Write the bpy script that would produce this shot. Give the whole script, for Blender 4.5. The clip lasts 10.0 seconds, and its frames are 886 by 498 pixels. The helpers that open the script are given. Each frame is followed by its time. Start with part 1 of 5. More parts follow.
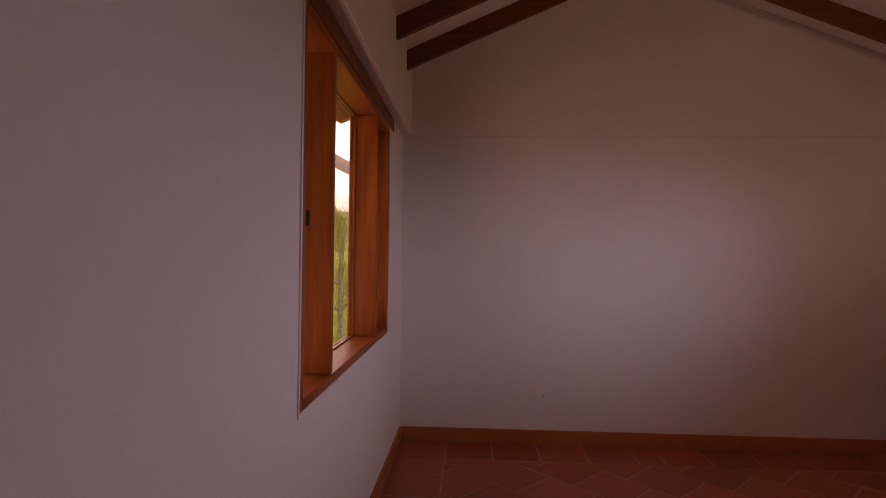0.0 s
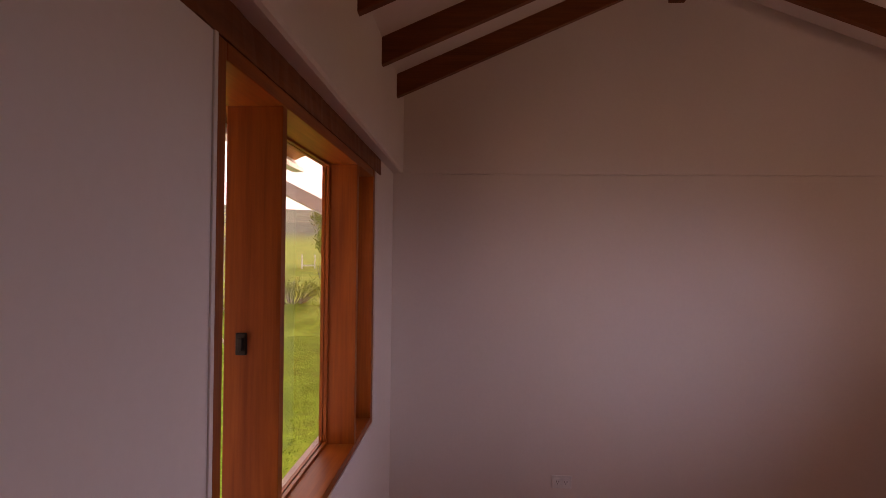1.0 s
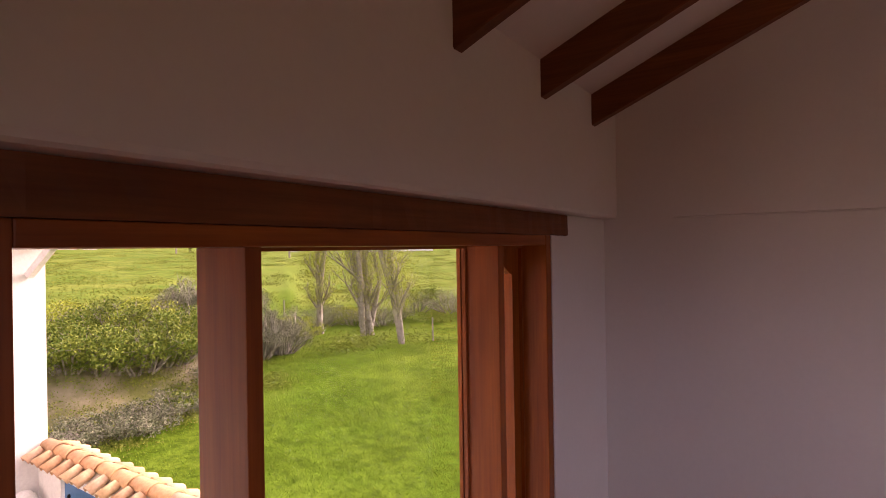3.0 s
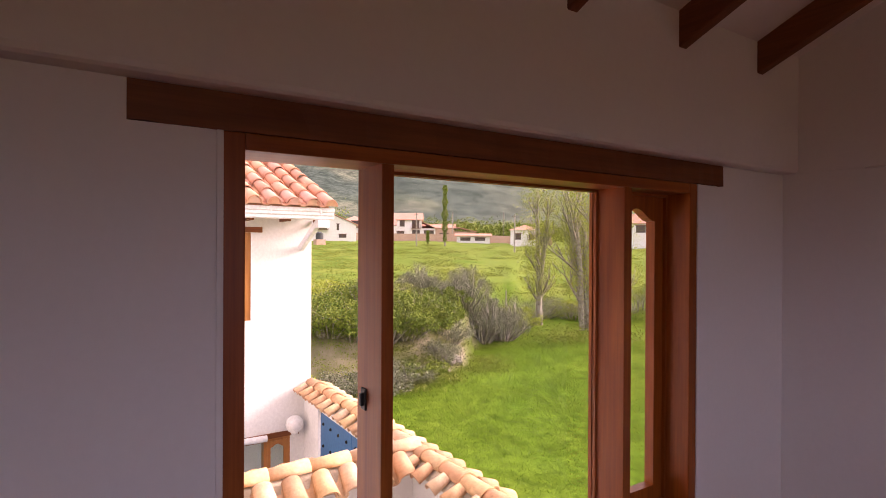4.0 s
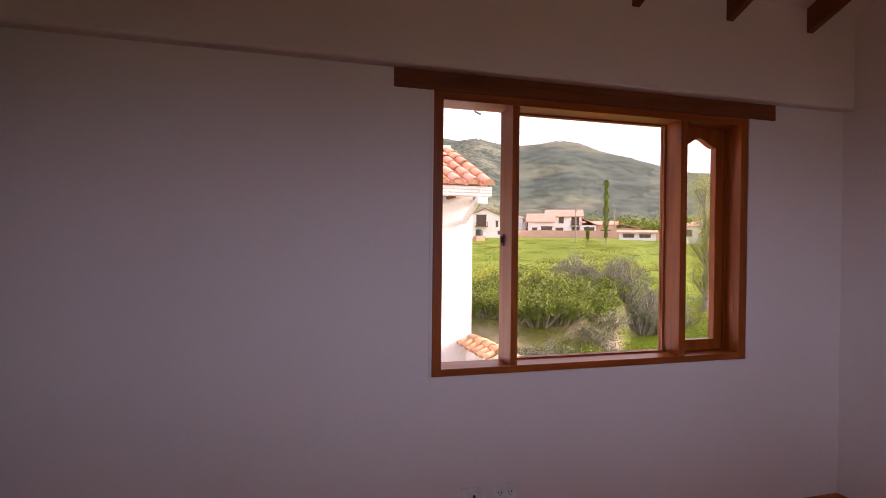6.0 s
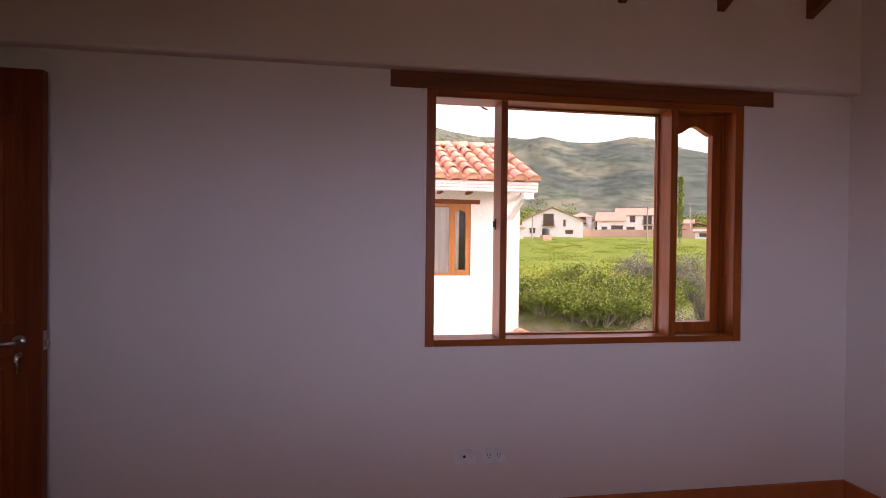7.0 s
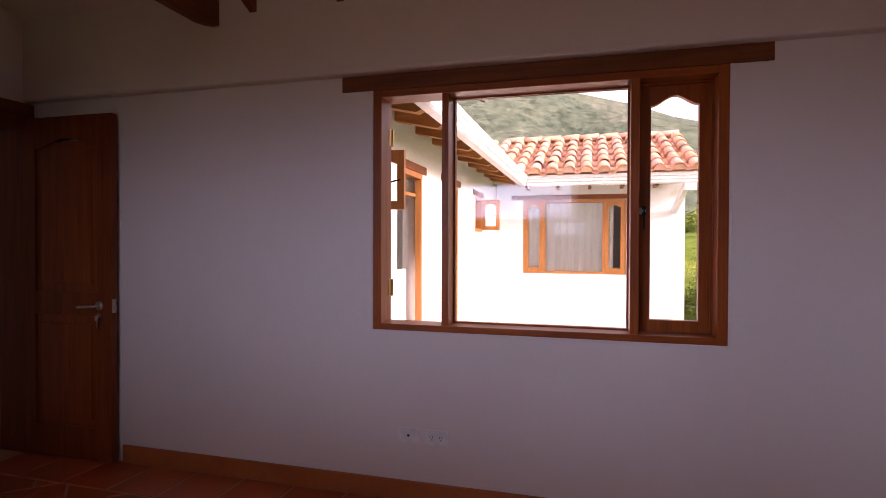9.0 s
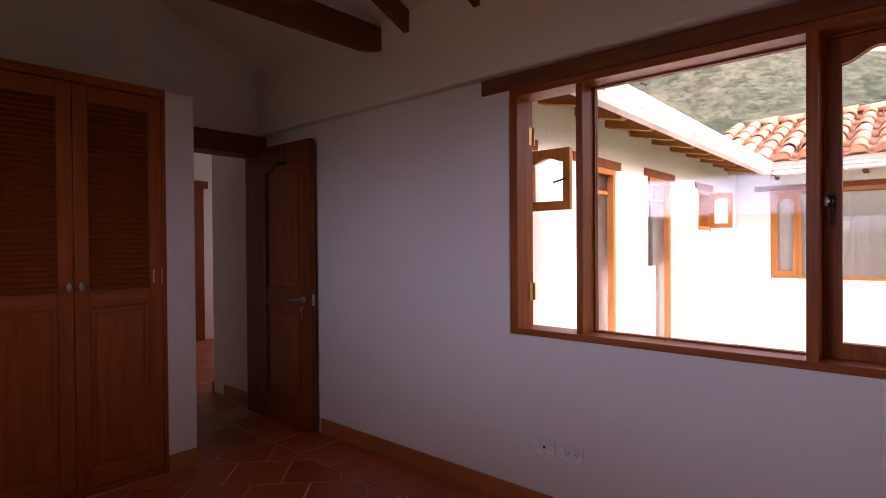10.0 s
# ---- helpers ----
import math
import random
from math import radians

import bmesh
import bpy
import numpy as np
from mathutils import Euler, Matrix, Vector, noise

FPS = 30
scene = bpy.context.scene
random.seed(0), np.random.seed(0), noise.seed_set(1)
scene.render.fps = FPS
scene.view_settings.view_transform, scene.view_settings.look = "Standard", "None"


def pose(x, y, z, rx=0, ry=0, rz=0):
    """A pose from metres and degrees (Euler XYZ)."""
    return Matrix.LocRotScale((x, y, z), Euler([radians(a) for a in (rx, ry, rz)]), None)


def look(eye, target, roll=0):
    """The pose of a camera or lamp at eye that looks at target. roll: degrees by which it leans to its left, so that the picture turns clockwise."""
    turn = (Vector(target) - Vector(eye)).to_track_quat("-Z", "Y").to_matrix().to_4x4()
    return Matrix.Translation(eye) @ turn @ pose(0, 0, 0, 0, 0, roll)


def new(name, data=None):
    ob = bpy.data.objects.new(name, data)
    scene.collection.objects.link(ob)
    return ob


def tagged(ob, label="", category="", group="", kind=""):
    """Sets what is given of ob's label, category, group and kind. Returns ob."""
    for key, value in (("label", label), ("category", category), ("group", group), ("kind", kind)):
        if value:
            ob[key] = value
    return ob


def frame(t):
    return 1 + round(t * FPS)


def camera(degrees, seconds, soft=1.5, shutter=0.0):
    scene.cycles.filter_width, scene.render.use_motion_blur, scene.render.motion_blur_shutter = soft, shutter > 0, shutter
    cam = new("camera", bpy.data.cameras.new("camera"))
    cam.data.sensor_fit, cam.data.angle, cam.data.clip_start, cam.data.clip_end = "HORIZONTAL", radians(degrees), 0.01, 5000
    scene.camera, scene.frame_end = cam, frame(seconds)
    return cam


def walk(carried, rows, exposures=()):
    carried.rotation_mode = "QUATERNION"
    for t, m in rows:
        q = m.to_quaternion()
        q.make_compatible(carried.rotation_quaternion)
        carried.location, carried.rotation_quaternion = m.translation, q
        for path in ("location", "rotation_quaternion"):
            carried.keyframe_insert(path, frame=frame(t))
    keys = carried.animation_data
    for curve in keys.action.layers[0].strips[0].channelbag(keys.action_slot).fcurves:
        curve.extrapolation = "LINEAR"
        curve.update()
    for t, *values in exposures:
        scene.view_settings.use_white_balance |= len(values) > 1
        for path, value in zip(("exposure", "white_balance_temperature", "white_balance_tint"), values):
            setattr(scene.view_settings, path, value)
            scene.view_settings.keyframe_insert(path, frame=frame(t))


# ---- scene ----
cam = camera(78.5, 10.0, soft=0.9)

PATH = [
    (0, (0.494, 0.985, 1.326), (0.390, 2.983, 1.342), 0.7),
    (0.5, (0.462, 1.319, 1.520), (0.366, 3.316, 1.527), 0.6),
    (1, (0.466, 1.570, 1.680), (0.368, 3.567, 1.695), 0.7),
    (1.5, (0.504, 1.808, 1.890), (0.382, 3.804, 1.889), 0.9),
    (2, (0.511, 2.051, 1.992), (0.331, 4.043, 1.990), 0.9),
    (2.5, (0.577, 2.237, 2.040), (0.101, 4.179, 2.040), -0.8),
    (3, (0.776, 2.331, 2.033), (-0.338, 3.992, 2.034), -0.9),
    (4.5, (1.414, 2.281, 1.71), (-0.372, 3.181, 1.697), 0.6),
    (5, (1.686, 2.201, 1.604), (-0.178, 2.926, 1.588), 0.5),
    (5.5, (1.974, 2.025, 1.489), (0.074, 2.65, 1.473), 0.5),
    (6, (2.227, 1.942, 1.425), (0.305, 2.494, 1.407), 0.6),
    (7.5, (2.651, 2.522, 1.335), (0.657, 2.669, 1.311), 0.5),
    (8, (2.717, 2.886, 1.334), (0.718, 2.84, 1.308), 0.3),
    (8.5, (2.693, 3.251, 1.308), (0.715, 2.957, 1.286), 0.3),
    (9, (2.592, 3.621, 1.301), (0.663, 3.09, 1.278), 0.2),
    (9.5, (2.49, 3.953, 1.326), (0.687, 3.087, 1.303), -0.2),
    (10, (2.281, 4.086, 1.31), (0.778, 2.767, 1.291), -0.4),
]
walk(cam, [(t, look(eye, target, roll)) for t, eye, target, roll in PATH], [(0, 0.95, 9100, 53), (1.2, 0.98, 9000, 52), (2.2, 1.03, 8700, 50), (3.5, 1.06, 7600, 44), (5, 1.1, 7400, 43), (6.5, 1.13, 7300, 43), (8, 1.17, 7150, 43), (10, 1.17, 7150, 45)])

# ---- light: overcast day ----
world = bpy.data.worlds.new("world")
scene.world = world
world.use_nodes = True
wn = world.node_tree
sky = wn.nodes.new("ShaderNodeTexSky")
sky.sky_type = "NISHITA"
sky.sun_disc = False
sky.sun_elevation = radians(26)
sky.sun_rotation = radians(17)
sky.air_density, sky.dust_density, sky.ozone_density = 1.0, 8.0, 1.0
cloud_map, cloud_ramp, cloud_mix = wn.nodes.new("ShaderNodeTexNoise"), wn.nodes.new("ShaderNodeValToRGB"), wn.nodes.new("ShaderNodeMix")
cloud_map.inputs["Scale"].default_value, cloud_map.inputs["Detail"].default_value = 2.2, 5
wn.links.new(wn.nodes.new("ShaderNodeTexCoord").outputs["Generated"], cloud_map.inputs["Vector"])
wn.links.new(cloud_map.outputs["Fac"], cloud_ramp.inputs[0])
for el, (p, c) in zip(cloud_ramp.color_ramp.elements, ((0.3, 0.5), (0.7, 0.85))):
    el.position, el.color = p, (c, c, c, 1)
cloud_mix.data_type = "RGBA"
cloud_mix.inputs[7].default_value = (7.0, 7.2, 7.6, 1)
wn.links.new(cloud_ramp.outputs[0], cloud_mix.inputs[0])
wn.links.new(sky.outputs[0], cloud_mix.inputs[6])
wn.links.new(cloud_mix.outputs[2], wn.nodes["Background"].inputs[0])
wn.nodes["Background"].inputs[1].default_value = 0.15
sun_lamp = bpy.data.lights.new("sun", "SUN")
sun_lamp.energy, sun_lamp.angle, sun_lamp.color = 3.0, radians(20), (1.0, 0.97, 0.93)
sun = new("sun", sun_lamp)
sun.matrix_world = look((12, 40, 20), (0, 0, 0))
# added lamps in the high window behind the camera, standing in for its daylight
for y, turn, width, power in ((2.9, -38, 0.8, 0.14), (2.6, -17, 1.5, 0.26), (2.43, 0, 1.9, 0.45), (2.25, 17, 1.5, 0.44), (2.0, 34, 0.9, 0.37), (1.75, 52, 0.6, 0.54)):
    day = bpy.data.lights.new("window_fill_lamp", "AREA")
    day.shape, day.size, day.size_y, day.energy, day.color = "RECTANGLE", width, 0.40, power, (0.50, 0.73, 1.06)
    day.spread = radians(36)
    aim = Vector((-math.cos(radians(turn)), math.sin(radians(turn)), -math.tan(radians(11))))
    new("window_fill_lamp", day).matrix_world = look((3.88, y, 1.81), Vector((3.88, y, 1.81)) + aim)
# added warm fill lamp in the same opening, lifts the upper and north walls
day = bpy.data.lights.new("window_fill_lamp", "AREA")
day.shape, day.size, day.size_y, day.energy, day.color = "RECTANGLE", 0.6, 0.40, 2.3, (0.98, 0.73, 0.64)
day.spread = radians(140)
new("window_fill_lamp", day).matrix_world = look((3.86, 1.8, 1.80), (2.86, 2.9, 1.80))
# added fill lamp for the hall, at an invented opening in its unseen wall
hall_fill = bpy.data.lights.new("hall_fill_lamp", "AREA")
hall_fill.shape, hall_fill.size, hall_fill.size_y, hall_fill.energy, hall_fill.color = "RECTANGLE", 1.6, 0.9, 4, (0.9, 0.95, 1.0)
new("hall_fill_lamp", hall_fill).matrix_world = look((-2.62, -2.3, 1.6), (-1.0, -2.3, 0.9))


# ---- materials ----
def tree_of(name, rough=0.6, metal=0.0, spec=0.5):
    m = bpy.data.materials.new(name)
    m.use_nodes = True
    b = m.node_tree.nodes["Principled BSDF"]
    b.inputs["Roughness"].default_value, b.inputs["Metallic"].default_value = rough, metal
    b.inputs["Specular IOR Level"].default_value = spec
    return m, m.node_tree.nodes, m.node_tree.links, b


def coords(n, l, scale=(1, 1, 1), rot=(0, 0, 0)):
    t, mp = n.new("ShaderNodeTexCoord"), n.new("ShaderNodeMapping")
    l.new(t.outputs["Object"], mp.inputs[0])
    mp.inputs["Scale"].default_value, mp.inputs["Rotation"].default_value = scale, rot
    return mp.outputs[0]


def noise_tex(n, l, vec, scale, detail=4, rough=0.55):
    t = n.new("ShaderNodeTexNoise")
    t.inputs["Scale"].default_value, t.inputs["Detail"].default_value, t.inputs["Roughness"].default_value = scale, detail, rough
    l.new(vec, t.inputs["Vector"])
    return t.outputs["Fac"]


def ramp(n, l, fac, stops):
    r = n.new("ShaderNodeValToRGB")
    e = r.color_ramp.elements
    while len(e) < len(stops):
        e.new(0.5)
    for el, (p, c) in zip(e, stops):
        el.position, el.color = p, (*c, 1)
    l.new(fac, r.inputs[0])
    return r.outputs[0]


def mix(n, l, fac, a, b, mode="MIX"):
    m = n.new("ShaderNodeMix")
    m.data_type, m.blend_type = "RGBA", mode
    for sock, v in ((m.inputs[0], fac), (m.inputs[6], a), (m.inputs[7], b)):
        if isinstance(v, (int, float)):
            sock.default_value = v
        elif isinstance(v, tuple):
            sock.default_value = (*v, 1)
        else:
            l.new(v, sock)
    return m.outputs[2]


def bump(n, l, b, fac, strength, dist):
    bn = n.new("ShaderNodeBump")
    bn.inputs["Strength"].default_value, bn.inputs["Distance"].default_value = strength, dist
    l.new(fac, bn.inputs["Height"])
    l.new(bn.outputs[0], b.inputs["Normal"])


def spot_material(name, c1, c2, rough=0.8, big=1.5, fine=60, bump_d=0.002, bump_s=0.4, per_piece=0.0, metal=0.0, island=False, grain=0.25):
    """Two-scale variation between two colours, with fine relief; per_piece varies whole pieces."""
    m, n, l, b = tree_of(name, rough, metal)
    v = coords(n, l)
    a, f = noise_tex(n, l, v, big), noise_tex(n, l, v, fine, 3)
    col = mix(n, l, ramp(n, l, a, [(0.3, (0, 0, 0)), (0.7, (1, 1, 1))]), c1, c2)
    col = mix(n, l, grain, col, ramp(n, l, f, [(0.3, (0.55, 0.55, 0.55)), (0.7, (1, 1, 1))]), "MULTIPLY")
    if per_piece:
        if island:
            g = n.new("ShaderNodeNewGeometry")
            rnd = g.outputs["Random Per Island"]
        else:
            rnd = n.new("ShaderNodeObjectInfo").outputs["Random"]
        k = 1 - per_piece
        col = mix(n, l, 1.0, col, ramp(n, l, rnd, [(0.0, (k, k * 0.9, k * 0.85)), (0.3, (1, 0.80, 0.70)), (0.6, (1, 0.96, 0.8)), (0.8, (0.95, 0.85, 0.9)), (1.0, (1, 1, 1))]), "MULTIPLY")
    l.new(col, b.inputs["Base Color"])
    bump(n, l, b, f, bump_s, bump_d)
    return m


def wood_material(name, dark, light, rough=0.4, axis=2, coat=0.3, scale=1.0):
    """Stained timber; the grain runs along the axis."""
    m, n, l, b = tree_of(name, rough, 0.0, 0.25)
    s = [9.0 * scale] * 3
    s[axis] = 0.7 * scale
    v = coords(n, l, tuple(s))
    g = noise_tex(n, l, v, 3.0, 6, 0.6)
    s2 = [60.0 * scale] * 3
    s2[axis] = 1.5 * scale
    f = noise_tex(n, l, coords(n, l, tuple(s2)), 2.0, 3)
    col = ramp(n, l, g, [(0.25, dark), (0.55, tuple((p + q) / 2 for p, q in zip(dark, light))), (0.78, light)])
    col = mix(n, l, 0.35, col, ramp(n, l, f, [(0.35, (0.5, 0.45, 0.4)), (0.65, (1, 1, 1))]), "MULTIPLY")
    l.new(col, b.inputs["Base Color"])
    b.inputs["Coat Weight"].default_value, b.inputs["Coat Roughness"].default_value = coat, 0.3
    bump(n, l, b, f, 0.25, 0.001)
    return m


def plain(name, color, rough=0.5, metal=0.0):
    m, n, l, b = tree_of(name, rough, metal)
    f = noise_tex(n, l, coords(n, l), 25, 3)
    l.new(mix(n, l, ramp(n, l, f, [(0.35, (0, 0, 0)), (0.65, (1, 1, 1))]), tuple(0.85 * c for c in color), color), b.inputs["Base Color"])
    return m


M_PLASTER = spot_material("white_plaster", (0.78, 0.715, 0.665), (0.74, 0.675, 0.625), 0.85, 1.1, 45, 0.001, 0.05, grain=0.05)
M_CEILING = spot_material("ceiling_plaster", (0.80, 0.735, 0.685), (0.76, 0.695, 0.645), 0.9, 1.0, 30, 0.001, 0.06, grain=0.05)
M_FACADE = spot_material("facade_lime", (0.82, 0.82, 0.80), (0.76, 0.76, 0.74), 0.9, 0.8, 25, 0.004, 0.4)
M_WOOD = wood_material("window_timber", (0.24, 0.045, 0.006), (0.47, 0.125, 0.017), 0.42, 2, 0.08)
M_WOOD_Y = wood_material("window_timber_long", (0.24, 0.045, 0.006), (0.47, 0.125, 0.017), 0.42, 1, 0.08)
M_SASH = wood_material("outer_timber", (0.35, 0.13, 0.035), (0.52, 0.22, 0.06), 0.45, 2)
M_BEAM_Y = wood_material("beam_timber_long", (0.15, 0.042, 0.013), (0.28, 0.088, 0.025), 0.5, 1, 0.0)
M_BEAM_X = wood_material("beam_timber_across", (0.15, 0.042, 0.013), (0.28, 0.088, 0.025), 0.5, 0, 0.0)
M_DOOR = wood_material("door_timber", (0.16, 0.032, 0.008), (0.31, 0.074, 0.016), 0.42, 2, 0.05)
M_DOOR_PANEL = wood_material("door_panel_timber", (0.20, 0.040, 0.008), (0.38, 0.085, 0.016), 0.36, 2, 0.1)
M_CLOSET = wood_material("closet_timber", (0.28, 0.058, 0.011), (0.48, 0.110, 0.019), 0.42, 2, 0.05)
M_CLOSET_X = wood_material("closet_timber_across", (0.28, 0.058, 0.011), (0.48, 0.110, 0.019), 0.42, 0, 0.05)
M_EAVE = wood_material("eave_timber", (0.34, 0.14, 0.035), (0.52, 0.24, 0.07), 0.6, 1, 0.0)
M_EAVE_X = wood_material("eave_timber_across", (0.20, 0.066, 0.018), (0.34, 0.12, 0.035), 0.6, 0, 0.0)
M_FLOOR = spot_material("terracotta_floor_tile", (0.54, 0.125, 0.036), (0.42, 0.092, 0.026), 0.40, 2.5, 30, 0.002, 0.3, 0.3)
M_BASE = spot_material("terracotta_skirting", (0.52, 0.19, 0.055), (0.43, 0.145, 0.04), 0.5, 3, 30, 0.002, 0.3, 0.1)
M_GROUT = spot_material("grout", (0.56, 0.36, 0.24), (0.44, 0.27, 0.17), 0.9, 3, 60)
M_TILE = spot_material("roof_tile_clay", (0.76, 0.50, 0.38), (0.66, 0.38, 0.27), 0.8, 3, 25, 0.004, 0.5, 0.18)
M_COPING = spot_material("coping_tile_clay", (0.82, 0.62, 0.42), (0.72, 0.46, 0.27), 0.85, 7, 40, 0.004, 0.6, 0.3, grain=0.4)
M_MORTAR = spot_material("mortar", (0.62, 0.53, 0.41), (0.48, 0.40, 0.30), 0.95, 5, 40, 0.008, 0.8, grain=0.4)
M_GUTTER = plain("white_gutter_paint", (0.8, 0.8, 0.8), 0.35)
M_PLASTIC = plain("white_plastic", (0.78, 0.77, 0.74), 0.4)
M_SLOT = plain("socket_slots", (0.03, 0.03, 0.03), 0.5)
M_STEEL = plain("brushed_steel", (0.6, 0.58, 0.55), 0.3, 1.0)
M_BRASS = plain("brass", (0.75, 0.52, 0.2), 0.35, 1.0)
M_IRON = plain("black_iron", (0.02, 0.018, 0.018), 0.45, 0.6)
M_BLUE = plain("blue_gate_paint", (0.04, 0.17, 0.36), 0.5)
M_CURTAIN = spot_material("white_curtain", (0.95, 0.95, 0.96), (0.93, 0.93, 0.94), 0.9, 2, 80, 0.0005, 0.1, grain=0.02)
M_TANK = plain("dark_plastic", (0.05, 0.055, 0.06), 0.5)
M_ROOM = plain("dim_room_plaster", (0.55, 0.53, 0.5), 0.9)
M_CONCRETE = spot_material("patio_concrete", (0.55, 0.53, 0.51), (0.46, 0.44, 0.42), 0.9, 1.5, 30)
M_BRICK = spot_material("brick_wall", (0.62, 0.42, 0.33), (0.52, 0.34, 0.26), 0.9, 0.5, 5)
M_STONE = spot_material("grey_stone", (0.30, 0.27, 0.22), (0.20, 0.18, 0.15), 0.9, 1.5, 12, 0.02, 0.6)
M_BARK = spot_material("pale_bark", (0.50, 0.47, 0.42), (0.15, 0.125, 0.10), 0.9, 7, 40, 0.012, 0.8, grain=0.5)
M_POST = spot_material("weathered_post", (0.40, 0.37, 0.33), (0.27, 0.25, 0.22), 0.9, 6, 40, 0.005)


def leaf_material(name, c1, c2):
    m, n, l, b = tree_of(name, 0.6, 0.0, 0.12)
    r = n.new("ShaderNodeNewGeometry").outputs["Random Per Island"]
    l.new(ramp(n, l, r, [(0.0, c1), (1.0, c2)]), b.inputs["Base Color"])
    b.inputs["Subsurface Weight"].default_value = 0.0
    return m


M_LEAF = leaf_material("green_leaves", (0.075, 0.14, 0.022), (0.26, 0.31, 0.06))
M_LEAF_Y = leaf_material("yellow_green_leaves", (0.24, 0.31, 0.04), (0.48, 0.52, 0.09))
M_LEAF_G = leaf_material("grey_shrub_leaves", (0.11, 0.14, 0.075), (0.34, 0.345, 0.24))
# mountain trees: colour lightened for haze and to offset their shaded sides
M_LEAF_HAZED = leaf_material("hazed_leaves", (0.125, 0.16, 0.13), (0.165, 0.20, 0.16))
M_TUSSOCK = leaf_material("tussock_grass", (0.12, 0.17, 0.026), (0.26, 0.29, 0.055))
M_BLADE = leaf_material("grass_blades", (0.095, 0.21, 0.016), (0.215, 0.32, 0.034))


def glass_material():
    m, n, l, b = tree_of("window_glass", 0.0)
    gl, tr, mx, lw = n.new("ShaderNodeBsdfGlossy"), n.new("ShaderNodeBsdfTransparent"), n.new("ShaderNodeMixShader"), n.new("ShaderNodeLayerWeight")
    gl.inputs["Roughness"].default_value = 0.0
    lw.inputs["Blend"].default_value = 0.5
    pw, sc = n.new("ShaderNodeMath"), n.new("ShaderNodeMath")
    pw.operation, sc.operation = "POWER", "MULTIPLY_ADD"
    pw.inputs[1].default_value, sc.inputs[1].default_value, sc.inputs[2].default_value = 5.0, 0.6, 0.026
    l.new(lw.outputs["Facing"], pw.inputs[0]), l.new(pw.outputs[0], sc.inputs[0])
    tr.inputs["Color"].default_value = (0.99, 0.995, 0.99, 1)
    l.new(sc.outputs[0], mx.inputs[0]), l.new(tr.outputs[0], mx.inputs[1]), l.new(gl.outputs[0], mx.inputs[2])
    l.new(mx.outputs[0], n["Material Output"].inputs[0])
    return m


M_GLASS = glass_material()


def ground_material():
    """Lawn and pasture near by, dry grass and woods on the hill, both paled for haze."""
    m, n, l, b = tree_of("meadow", 0.95, 0.0, 0.05)
    v = coords(n, l)
    big, mid, fine, clump = noise_tex(n, l, v, 0.12, 5), noise_tex(n, l, v, 0.7, 6, 0.65), noise_tex(n, l, v, 14, 4), noise_tex(n, l, v, 3.2, 6, 0.7)
    grass = mix(n, l, ramp(n, l, big, [(0.35, (0, 0, 0)), (0.65, (1, 1, 1))]), (0.105, 0.22, 0.017), (0.205, 0.29, 0.032))
    grass = mix(n, l, ramp(n, l, mid, [(0.42, (0, 0, 0)), (0.62, (0.9, 0.9, 0.9))]), grass, (0.085, 0.16, 0.010))
    grass = mix(n, l, 0.7, grass, ramp(n, l, clump, [(0.38, (0.36, 0.42, 0.3)), (0.58, (1, 1, 1))]), "MULTIPLY")
    grass = mix(n, l, 0.6, grass, ramp(n, l, fine, [(0.3, (0.5, 0.5, 0.5)), (0.65, (1, 1, 1))]), "MULTIPLY")
    past = n.new("ShaderNodeAttribute")
    past.attribute_name = "pasture"
    dry = mix(n, l, ramp(n, l, noise_tex(n, l, v, 0.22, 6, 0.7), [(0.38, (0, 0, 0)), (0.62, (1, 1, 1))]), (0.105, 0.19, 0.024), (0.215, 0.265, 0.052))
    dry = mix(n, l, 0.7, dry, ramp(n, l, noise_tex(n, l, v, 1.3, 6, 0.7), [(0.36, (0.45, 0.5, 0.4)), (0.56, (1, 1, 1))]), "MULTIPLY")
    grass = mix(n, l, past.outputs["Fac"], grass, dry)
    sep = n.new("ShaderNodeSeparateXYZ")
    tc = n.new("ShaderNodeTexCoord")
    l.new(tc.outputs["Object"], sep.inputs[0])
    hill_n = noise_tex(n, l, v, 0.014, 12, 0.68)
    # distance haze is put into these hill and wood colours: raised and greyed
    hill = ramp(n, l, hill_n, [(0.36, (0.115, 0.148, 0.112)), (0.47, (0.155, 0.185, 0.132)), (0.56, (0.195, 0.212, 0.155)), (0.70, (0.235, 0.24, 0.185))])
    hill = mix(n, l, 0.5, hill, ramp(n, l, noise_tex(n, l, v, 0.11, 8, 0.75), [(0.40, (0.5, 0.56, 0.52)), (0.56, (1, 1, 1))]), "MULTIPLY")
    wood = n.new("ShaderNodeAttribute")
    wood.attribute_name = "wood"
    hill = mix(n, l, wood.outputs["Fac"], hill, (0.092, 0.122, 0.102))
    clumps = noise_tex(n, l, v, 0.065, 10, 0.8)
    hill = mix(n, l, 0.8, hill, ramp(n, l, clumps, [(0.43, (0.42, 0.48, 0.46)), (0.53, (1, 1, 1)), (0.66, (1.3, 1.25, 1.15))]), "MULTIPLY")
    speck = noise_tex(n, l, v, 0.30, 8, 0.75)
    hill = mix(n, l, 0.75, hill, ramp(n, l, speck, [(0.40, (0.42, 0.47, 0.45)), (0.55, (1, 1, 1)), (0.7, (1.25, 1.22, 1.15))]), "MULTIPLY")
    far = n.new("ShaderNodeMapRange")
    far.inputs["From Min"].default_value, far.inputs["From Max"].default_value = 5.0, 14.0
    l.new(sep.outputs["Z"], far.inputs["Value"])
    col = mix(n, l, far.outputs[0], grass, hill)
    att = n.new("ShaderNodeAttribute")
    att.attribute_name = "soil"
